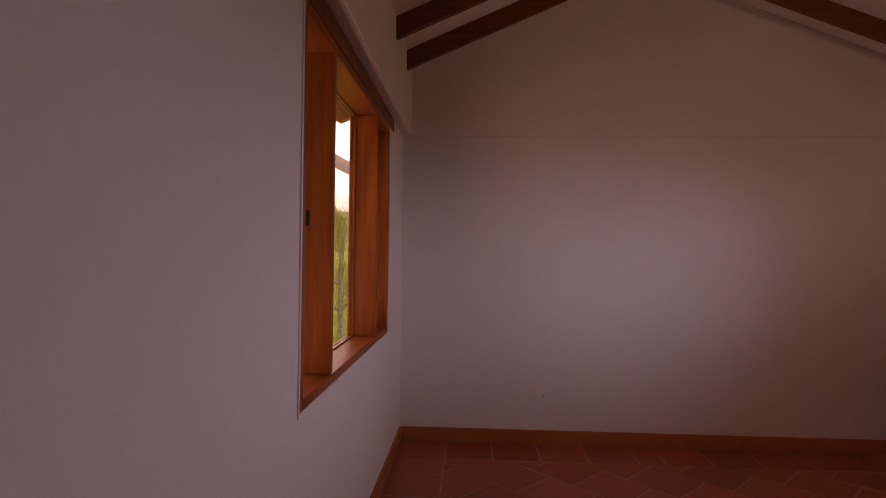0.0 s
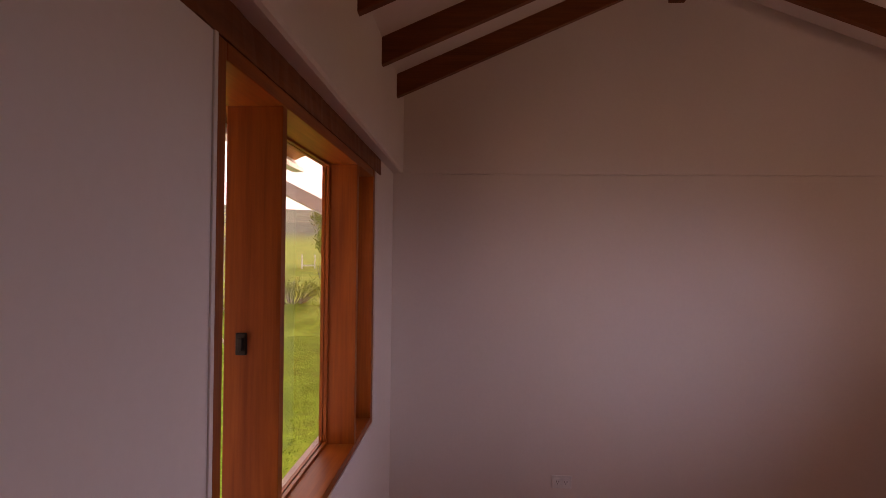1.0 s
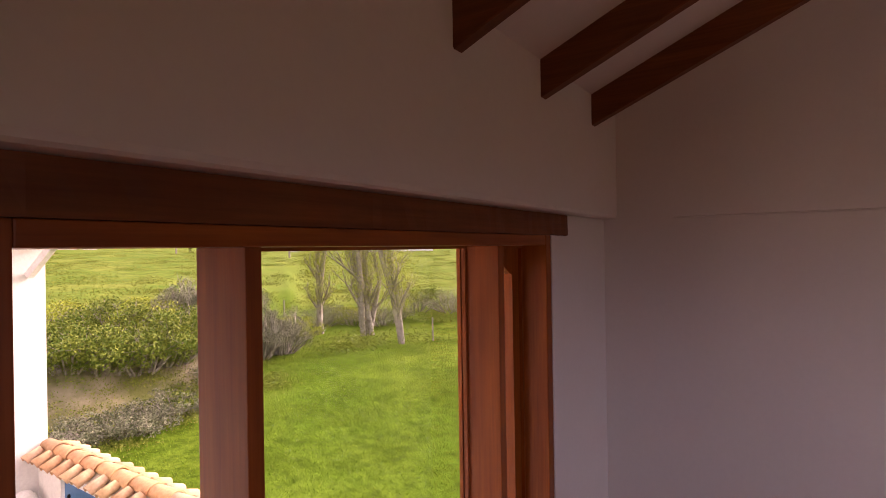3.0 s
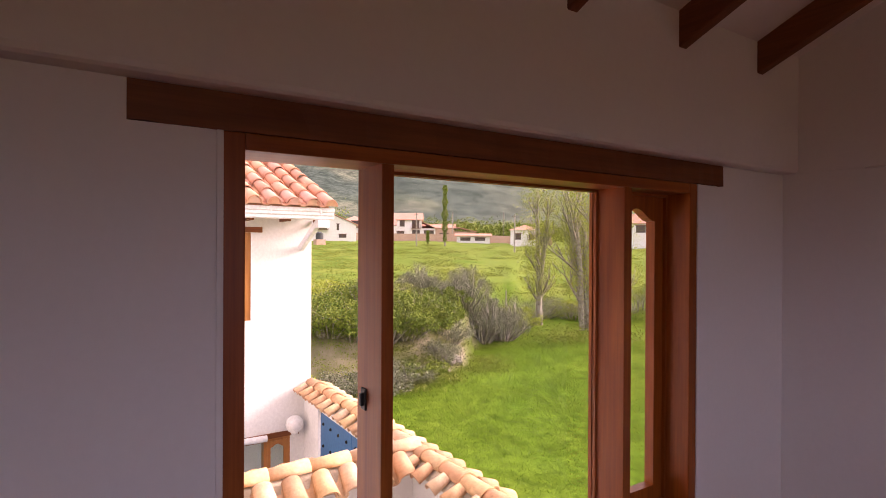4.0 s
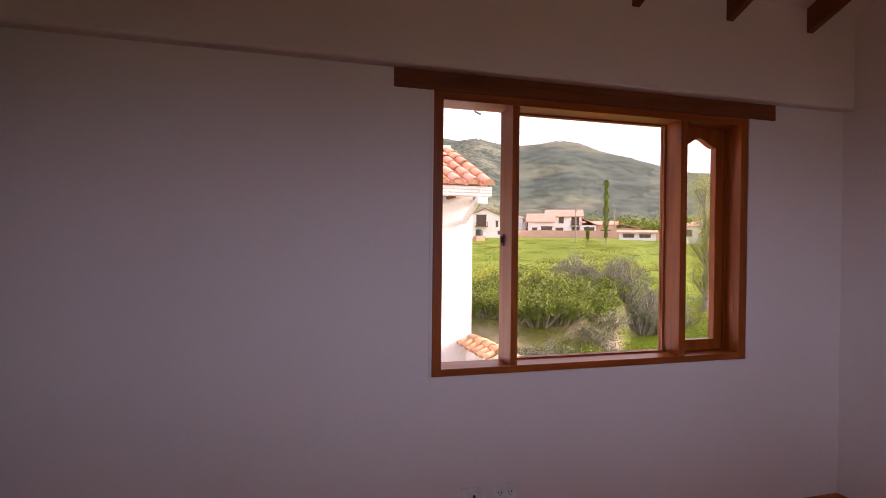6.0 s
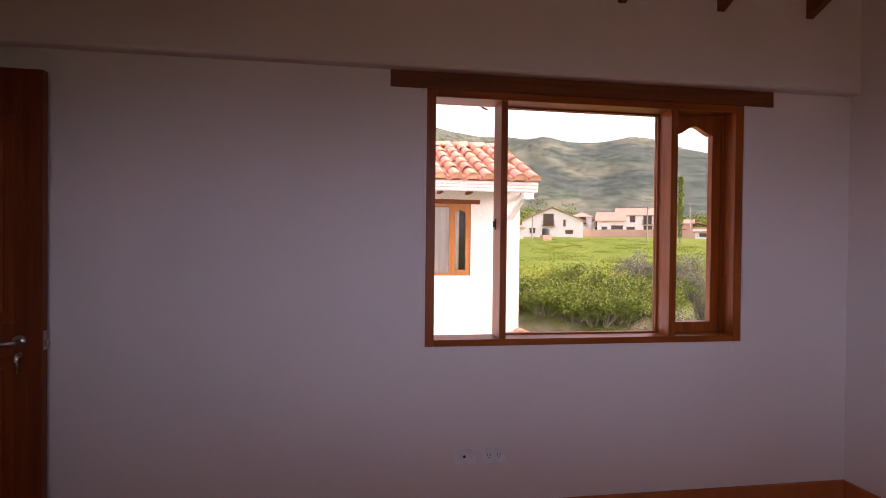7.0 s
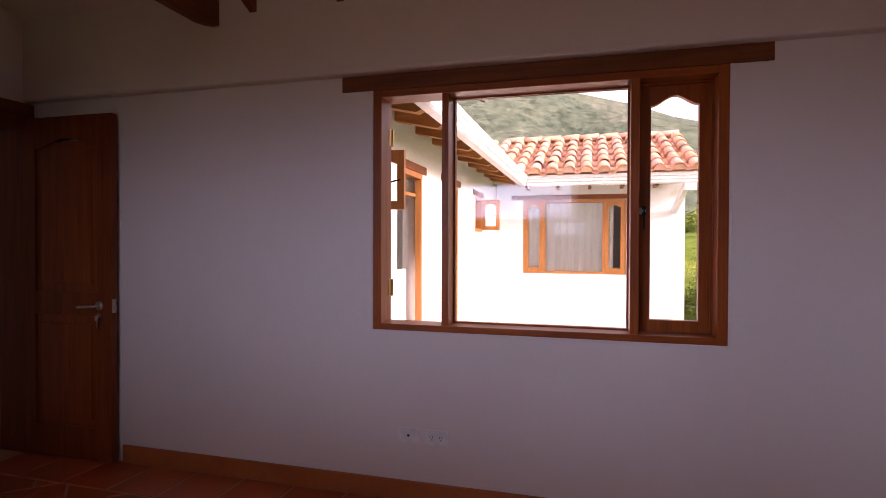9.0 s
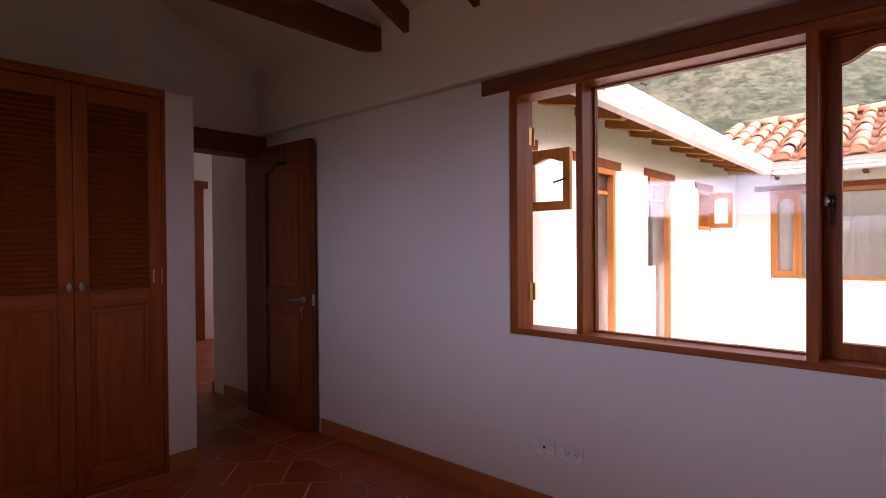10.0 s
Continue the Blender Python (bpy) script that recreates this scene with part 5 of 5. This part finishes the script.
def gutter(owner, p, q, out):
    """Moulded box gutter from p to q; out is the level direction away from the wall."""
    p, q, o = Vector(p), Vector(q), Vector(out)
    prof = [(0, 0.0), (0.075, 0.0), (0.09, 0.015), (0.09, 0.05), (0.105, 0.065), (0.105, 0.10), (0.118, 0.115), (0.118, 0.165), (0.11, 0.165), (0.11, 0.12), (0.0, 0.03)]
    bm = bmesh.new()
    ends = []
    for c in (p, q):
        ends.append([bm.verts.new(c + o * u + Vector((0, 0, z))) for u, z in prof])
    n = len(prof)
    for i in range(n):
        j = (i + 1) % n
        bm.faces.new((ends[0][i], ends[0][j], ends[1][j], ends[1][i]))
    bm.faces.new(ends[0]), bm.faces.new(ends[1][::-1])
    bmesh.ops.recalc_face_normals(bm, faces=bm.faces)
    g = part("gutter", bm, M_GUTTER, owner, "white moulded rain gutter")
    length, d = (q - p).length, (q - p).normalized()
    k = max(2, int(length / 0.6))
    for i in range(k):
        c = p + d * (0.3 + i * (length - 0.5) / (k - 1))
        bm = bmesh.new()
        a, b = c - d * 0.011, c + d * 0.011
        for u, z, u2, z2 in ((0.1, 0.06, 0.121, 0.17),):
            lo, hi = a + o * u + Vector((0, 0, z)), b + o * u2 + Vector((0, 0, z2))
            box(bm, min(lo.x, hi.x), max(lo.x, hi.x), min(lo.y, hi.y), max(lo.y, hi.y), lo.z, hi.z)
        part("bracket", bm, M_GUTTER, g)
    return g


gutter(wing, (FX + 0.40, 2.6, EZ0), (FX + 0.40, 5.19, EZ0), (1, 0, 0))
for i in range(6):
    y = 2.55 + 0.5 * i
    part("rafter_tail", boxes((FX, FX + 0.4, y, y + 0.05, 2.19, 2.235)), M_BEAM_X, wing, "dark timber rafter end")
bm = bmesh.new()
prism(bm, [(FX + 0.42, 2.26), (-8.7, 3.235), (-8.7, 3.295), (FX + 0.42, 2.33)], 1, SY - 0.3, 5.16)
prism(bm, [(-10.9, 2.37), (-8.7, 3.235), (-8.7, 3.295), (-10.9, 2.43)], 1, SY - 0.3, 5.16)
roof = part("roof", bm, M_MORTAR, wing, "clay barrel tile roof")
bm = bmesh.new()
for p, q in (((FX + 0.02, 4.86, 1.80), (FX + 0.44, 5.0, 2.215)),):
    d = (Vector(q) - Vector(p))
    m = Matrix.Translation((Vector(p) + Vector(q)) / 2) @ d.to_track_quat("Z", "Y").to_matrix().to_4x4() @ Matrix.Diagonal((0.075, 0.075, d.length, 1))
    bmesh.ops.create_cube(bm, size=1, matrix=m)
part("brace", bm, M_GUTTER, wing, "white painted diagonal eave brace")
part("brace_block", boxes((FX + 0.36, FX + 0.5, 4.95, 5.12, 2.1, 2.21), bevel=0.01), M_GUTTER, wing)

# wing with the facade across the courtyard
swing_w = thing("house_wing", (-3.4, SY, GZ), "white plastered wing with timber doors and deep eaves", "house")
ops = [(-0.98, -0.62, 1.5, 1.97), (-2.42, -1.72, 0.0, 1.96), (-3.87, -3.2, 0.0, 1.98), (-5.38, -4.85, 1.46, 1.97)]
part("wall", holed_wall(bmesh.new(), 1, SY - 0.2, SY, FX, -0.2, GZ - 0.3, 2.55, ops), M_FACADE, swing_w)
part("room", boxes((FX, -0.25, 1.0, 1.1, -0.1, 2.6), (FX, -0.25, 1.1, SY - 0.2, -0.2, -0.1), (FX, -0.25, 1.1, SY - 0.2, 2.55, 2.6), (-0.35, -0.25, 1.1, SY - 0.2, -0.1, 2.55)), M_ROOM, swing_w, "dim rooms behind the doors")
for i, (x0, x1, z0, z1) in enumerate(ops):
    fr = 0.05
    w = part("window" if i in (0, 3) else "door", boxes((x0, x0 + fr, SY - (0.12 if i in (0, 3) else 0.055), SY + 0.004, z0, z1), (x1 - fr, x1, SY - 0.12, SY + (0.004 if i in (0, 3) else -0.1), z0, z1),
                                                        (x0 + fr, x1 - fr, SY - 0.12, SY + 0.004, z1 - fr, z1), (x0 + fr, x1 - fr, SY - 0.12, SY + 0.004, z0, z0 + fr)), M_SASH, swing_w, "orange-brown timber frame")
    part("lintel", boxes((x0 - 0.1, x1 + 0.1, SY - 0.1, SY + 0.016, z1 + 0.001, z1 + 0.075), bevel=0.004), M_BEAM_X, swing_w, "dark timber lintel")
    if i in (1, 2):
        part("curtain", boxes((x0 + fr, x1 - fr, SY - 0.16, SY - 0.15, 0.05, 1.05)), M_CURTAIN, w, "white half curtain")
        g = part("pane", boxes((x0 + fr, x1 - fr, SY - 0.064, SY - 0.06, z0 + fr, z1 - fr)), M_GLASS, w)
        g.visible_shadow = False
        part("rail", boxes((x0 + fr, x1 - fr, SY - 0.08, SY - 0.05, 1.74, 1.77)), M_SASH, w)
    else:
        s = 0.05
        xh, y0, y1 = x0 + 0.03, SY + 0.01, SY + (0.34 if i == 0 else 0.27)
        bm = boxes((xh - 0.02, xh + 0.015, y0, y0 + s, z0 + 0.03, z1 - 0.03), (xh - 0.02, xh + 0.015, y1 - s, y1, z0 + 0.03, z1 - 0.03), (xh - 0.02, xh + 0.015, y0 + s, y1 - s, z0 + 0.03, z0 + 0.09))
        cur = arch(y0 + s, y1 - s, z1 - 0.12, 0.03, 10)
        for (ya, za), (yb, zb) in zip(cur, cur[1:]):
            prism(bm, [(ya, za), (yb, zb), (yb, z1 - 0.03), (ya, z1 - 0.03)], 0, xh - 0.02, xh + 0.015)
        part("sash", bm, M_SASH, w, "small casement standing open")
        g = part("pane", boxes((xh - 0.004, xh, y0 + s, y1 - s, z0 + 0.09, z1 - 0.09)), M_GLASS, w)
        g.visible_shadow = False
        bm = bmesh.new()
        tube(bm, (xh + 0.02, y1 - 0.025, (z0 + z1) / 2), (xh + 0.02, y1 - 0.12, (z0 + z1) / 2 - 0.02), 0.006, seg=6)
        part("handle", bm, M_IRON, w, "black iron handle")
gutter(swing_w, (-0.66, SY + 0.46, EZ0), (FX + 0.5, SY + 0.46, EZ0), (0, 1, 0))
bm = bmesh.new()
prism(bm, [(SY + 0.5, 2.33), (SY - 2.2, 3.5), (SY - 2.2, 3.56), (SY + 0.5, 2.39)], 0, FX - 1.0, -0.2)
part("roof", bm, M_GUTTER, swing_w, "white boarded soffit under the tiles")
bm = bmesh.new()
prism(bm, [(SY, 2.43), (SY + 0.44, 2.315), (SY + 0.44, 2.33), (SY, 2.445)], 0, FX, -0.2)
part("eave_board", bm, M_EAVE_X, swing_w, "stained timber boarding under the eave")
for i in range(11):
    x = -0.60 - 0.55 * i
    bm = bmesh.new()
    prism(bm, [(SY, 2.315), (SY + 0.37, 2.235), (SY + 0.458, 2.275), (SY + 0.458, 2.313), (SY, 2.43)], 0, x - 0.045, x + 0.045)
    part("rafter_tail", bm, M_EAVE, swing_w, "orange-brown timber rafter end")
    bm = bmesh.new()
    prism(bm, [(SY + 0.02, 2.405), (SY + 0.455, 2.292), (SY + 0.455, 2.312), (SY + 0.02, 2.427)], 0, x - 0.235, x - 0.06)
    prism(bm, [(SY + 0.24, 2.338), (SY + 0.455, 2.262), (SY + 0.455, 2.29), (SY + 0.24, 2.348)], 0, x - 0.225, x - 0.075)
    part("tile_end", bm, M_TANK, swing_w, "dark underside of an eave tile")

# own eaves over the window
eave = thing("eave", (-0.2, 3.8, 2.2), "timber eave with a white gutter outside the window", "eave")
bm = bmesh.new()
prism(bm, [(-0.2, 2.52), (-0.75, 2.29), (-0.75, 2.34), (-0.2, 2.58)], 1, 2.5, 5.2)
part("soffit", bm, M_EAVE, eave)
for i in range(7):
    y = 2.6 + 0.4 * i
    bm = bmesh.new()
    prism(bm, [(-0.2, 2.42), (-0.5, 2.295), (-0.56, 2.33), (-0.56, 2.37), (-0.2, 2.52)], 1, y - 0.035, y + 0.035)
    part("rafter_tail", bm, M_EAVE, eave)
gutter(eave, (-0.66, 2.62, EZ0), (-0.66, 5.19, EZ0), (-1, 0, 0))
bm = bmesh.new()
tube(bm, (-0.66, 2.95, 2.225), (-0.66, 2.95, 2.17), 0.006, seg=8), tube(bm, (-0.66, 2.95, 2.172), (-0.66, 2.985, 2.158), 0.006, seg=8)
part("hook", bm, M_GUTTER, eave, "small white hook under the gutter")
bm = bmesh.new()
p, q = Vector((-0.2, 4.92, 1.83)), Vector((-0.80, 4.66, 2.14))
d = q - p
bmesh.ops.create_cube(bm, size=1, matrix=Matrix.Translation((p + q) / 2) @ d.to_track_quat("Z", "Y").to_matrix().to_4x4() @ Matrix.Diagonal((0.075, 0.075, d.length, 1)))
part("brace", bm, M_GUTTER, eave, "white painted diagonal eave brace")
solid("roof_cover", prism(prism(bmesh.new(), [(-0.75, 2.35), (RIDGE_X, 3.46), (RIDGE_X, 3.52), (-0.75, 2.42)], 1, 0.0, 5.2), [(RIDGE_X, 3.46), (4.6, 2.3), (4.6, 2.37), (RIDGE_X, 3.52)], 1, 0.0, 5.2), M_MORTAR, kind="structure")
# storey under the room
solid("wall_lower_storey", boxes((-0.2, 0.0, SY, 5.03, GZ - 0.4, -0.3), (0.0, 3.95, 4.83, 5.03, GZ - 0.4, -0.3)), M_FACADE, kind="structure")
solid("patio", boxes((FX, -0.2, SY, 4.93, GZ - 0.1, GZ + 0.06)), M_CONCRETE, kind="structure")

# courtyard walls with tiled coping and the blue gate
yard = thing("courtyard_wall", (-3.5, 5.03, GZ), "white courtyard wall with a clay tile coping", "wall")
GT = (-6.1, -3.9, -0.44)
part("wall", boxes((FX, GT[0], 4.93, 5.13, GZ - 0.3, -0.30), (GT[1], -0.2, 4.93, 5.13, GZ - 0.3, -0.30), (GT[0], GT[1], 4.93, 5.13, GT[2], -0.30)), M_FACADE, yard)
part("wall", boxes((-3.62, -3.42, SY, 4.93, GZ - 0.3, -0.33)), M_FACADE, yard)
gate = thing("metal_gate", (-5.0, 5.0, GZ), "blue painted studded gate in the courtyard wall", "gate")
bm = boxes((GT[0] + 0.02, -5.01, 4.96, 5.0, GZ + 0.06, GT[2] - 0.01), bevel=0.004)
leaf_1 = part("leaf", bm, M_BLUE, gate)
leaf_2 = part("leaf", boxes((-4.99, GT[1] - 0.02, 4.96, 5.0, GZ + 0.06, GT[2] - 0.01), bevel=0.004), M_BLUE, gate)
stud_me = mesh_of("stud", ball(bmesh.new(), (0, 0, 0), 0.022, 8, 5), M_IRON)
for i in range(8):
    for j in range(5):
        ob = new("stud", stud_me)
        ob.parent = gate
        ob.location = Vector((-5.95 + 0.27 * i, 4.955, -0.6 - 0.3 * j)) - gate.location
bm = bmesh.new()
prism(bm, [(4.87, -0.30), (5.19, -0.30), (5.17, -0.275), (5.07, -0.19), (4.99, -0.19), (4.89, -0.275)], 0, FX + 0.02, -0.2)
part("coping_bed", bm, M_MORTAR, yard)
bm = bmesh.new()
prism(bm, [(-3.73, -0.33), (-3.31, -0.33), (-3.33, -0.28), (-3.47, -0.14), (-3.57, -0.14), (-3.71, -0.28)], 1, SY, 4.99)
part("coping_bed", bm, M_MORTAR, yard)

# ---- floor: terracotta tiles on a screed ----
floor = solid("floor", boxes((-0.2, X_R + 0.2, Y_S, Y_N + 0.2, -0.3, -0.0025)), M_GROUT, kind="structure")
floor_hall = solid("floor_hall", boxes((-2.8, 1.0, -5.4, Y_S, -0.3, -0.0025)), M_GROUT, kind="structure")


def clip(poly, keep):
    """Part of a polygon on the inner side of the line a*x + b*y <= c."""
    a, b, c = keep
    out = []
    for p, q in zip(poly, poly[1:] + poly[:1]):
        dp, dq = a * p[0] + b * p[1] - c, a * q[0] + b * q[1] - c
        if dp <= 0:
            out.append(p)
        if dp * dq < 0:
            k = dp / (dp - dq)
            out.append((p[0] + k * (q[0] - p[0]), p[1] + k * (q[1] - p[1])))
    return out


def area(p):
    return abs(sum(a[0] * b[1] - b[0] * a[1] for a, b in zip(p, p[1:] + p[:1]))) / 2


rng = random.Random(11)


def floor_tile(poly, owner):
    n = len(poly)
    cx, cy = sum(p[0] for p in poly) / n, sum(p[1] for p in poly) / n
    dz = rng.uniform(-0.0012, 0.0008)
    tx, ty = rng.uniform(-0.003, 0.003), rng.uniform(-0.003, 0.003)
    rings = []
    for inset, z in ((0.0, -0.009), (0.0, -0.003), (0.004, 0.0)):
        ring = []
        for x, y in poly:
            d = math.hypot(x - cx, y - cy)
            k = 1 - inset * 1.4 / max(d, 0.02)
            u, v = (x - cx) * k, (y - cy) * k
            ring.append((u, v, z + (dz + tx * u + ty * v if z > -0.005 else 0)))
        rings.append(ring)
    verts = [v for r in rings for v in r]
    faces = [tuple(range(2 * n, 3 * n))]
    for k in (0, n):
        for i in range(n):
            j = (i + 1) % n
            faces.append((k + i, k + j, k + n + j, k + n + i))
    me = bpy.data.meshes.new("floor_tile")
    me.from_pydata(verts, [], faces)
    me.materials.append(M_FLOOR)
    ob = new("floor_tile", me)
    ob.parent, ob.location = owner, (cx, cy, 0)


def ccw(p):
    s = sum(a[0] * b[1] - b[0] * a[1] for a, b in zip(p, p[1:] + p[:1]))
    return p if s > 0 else p[::-1]


G = 0.0045
# border along the far wall and along the window wall
cuts = [0.338, 0.648, 0.957, 1.27, 1.585, 1.752, 2.056, 2.366, 2.68, 3.005, 3.32, 3.73]
for a, b in zip(cuts, cuts[1:]):
    floor_tile([(a + G, 4.495 + G), (b - G, 4.495 + G), (b - G, 4.805), (a + G, 4.805)], floor)
ys = [0.252] + [0.556 + 0.3075 * i for i in range(13)] + [4.495, 4.805]
for a, b in zip(ys, ys[1:]):
    if b - a > 0.03:
        floor_tile([(0.018, a + G), (0.338 - G, a + G), (0.338 - G, b - G), (0.018, b - G)], floor)
# field laid on the diagonal in running bond
P, R2 = 0.449, math.sqrt(2)
for k in range(-8, 9):
    c0 = 4.795 + P * (k - 1)
    for m in range(-12, 14):
        d0 = -2.83 + P / 2 * (k - 1) + P * m
        g = G * R2
        corners = [(c0 + g, d0 + g), (c0 + P - g, d0 + g), (c0 + P - g, d0 + P - g), (c0 + g, d0 + P - g)]
        poly = [((c + d) / 2, (c - d) / 2) for c, d in corners]
        for x0, x1, y0, y1 in ((0.338 + G, X_R - 0.02, 0.845, 4.495 - G), (0.338 + G, 0.815, 0.252, 0.845)):
            q = poly
            for keep in ((-1, 0, -x0), (1, 0, x1), (0, -1, -y0), (0, 1, y1)):
                q = clip(q, keep) if q else q
            if len(q) > 2 and area(q) > 0.0006:
                floor_tile(ccw(q), floor)
for i in range(9):
    for j in range(12):
        x, y = -2.6 + 0.31 * (i + 0.5 * (j % 2)), 0.24 - 0.31 * (j + 1)
        if y > -0.75 or x < 0.5:
            if y > -0.5 and x < 0.02:
                continue
            floor_tile([(x + G, y + G), (x + 0.31 - G, y + G), (x + 0.31 - G, y + 0.31 - G), (x + G, y + 0.31 - G)], floor_hall)

# ---- roof and coping tiles, laid one by one ----
rng = random.Random(5)
sl = math.atan(0.38)
dn, up = (math.cos(sl), 0, -math.sin(sl)), (math.sin(sl), 0, math.cos(sl))
cover = barrel("tile", 0.50, 0.084, 0.104, 0.014, M_TILE)
channel = barrel("tile", 0.50, 0.095, 0.08, 0.014, M_TILE, False, 5)
rows, pitch, start = 6, 0.268, Vector((-8.7, 0, 3.37))
step = 2.74 / rows
for c in range(14):
    y = 5.13 - c * pitch
    for r in range(rows):
        o = start + Vector(dn) * (step * r - 0.02) + Vector((0, y, 0))
        lay(cover, roof, o + Vector(up) * 0.012, dn, (up[0] - 0.03, up[1], up[2]), rng)
        if c < 13:
            lay(channel, roof, o + Vector((0, -pitch / 2, 0)) + Vector(up) * 0.062, dn, up, rng)
bm = bmesh.new()
prism(bm, [(-6.33, 2.41), (-6.215, 2.36), (-6.215, 2.445), (-6.33, 2.50)], 1, 2.03, 5.12)
part("eave_bed", bm, M_TILE, wing, "clay bedding under the lowest tiles")
bm = bmesh.new()
prism(bm, [(math.cos(math.pi * i / 8) * 0.092, math.sin(math.pi * i / 8) * 0.092) for i in range(9)], 0, 0, 0.03)
plug = mesh_of("mortar_plug", bm, M_TILE)
for c in range(14):
    lay(plug, roof, start + Vector(dn) * (step * 5 + 0.435) + Vector((0, 5.13 - c * pitch, 0)) + Vector(up) * 0.012, dn, up, None, "mortar_plug")
ridge = barrel("ridge_tile", 0.42, 0.1, 0.12, 0.016, M_TILE)
for i in range(9):
    lay(ridge, roof, (-8.7, 1.83 + 0.37 * i, 3.375), (0, 1, 0), (0, 0, 1), rng, "ridge_tile")

spout = barrel("coping_tile", 0.19, 0.062, 0.082, 0.014, M_COPING)
short = barrel("coping_tile", 0.27, 0.082, 0.105, 0.015, M_COPING)
short_ch = barrel("coping_tile", 0.25, 0.07, 0.06, 0.014, M_COPING, False, 5)
cap = barrel("ridge_tile", 0.39, 0.085, 0.104, 0.016, M_COPING, deep=0.85)
ca, cb = radians(30), radians(27)
# boundary wall: single tiles bedded in mortar under the ridge
for i in range(26):
    x = -6.60 + 0.25 * i
    for s in (-1, 1):
        d, u = (0, s * math.cos(cb), -math.sin(cb)), (0, s * math.sin(cb), math.cos(cb))
        lay(spout, yard, (x + rng.uniform(-0.02, 0.02), 5.03 + s * 0.085, -0.215), d, u, rng, "coping_tile")
for i in range(19):
    lay(cap, yard, (-6.72 + 0.335 * i, 5.03, -0.205), (1, 0, 0.03), (0, 0, 1), rng, "ridge_tile")
# cross wall
for i in range(11):
    y = 2.2 + 0.255 * i
    for s in (-1, 1):
        d, u = (s * math.cos(ca), 0, -math.sin(ca)), (s * math.sin(ca), 0, math.cos(ca))
        lay(short, yard, (-3.52 + s * 0.105, y, -0.175), d, u, rng, "coping_tile")
        lay(short_ch, yard, (-3.52 + s * 0.125, y + 0.128, -0.175), d, u, rng, "coping_tile")
for i in range(8):
    lay(cap, yard, (-3.52, 2.05 + 0.37 * i, -0.145), (0, 1, 0.02), (0, 0, 1), rng, "ridge_tile")
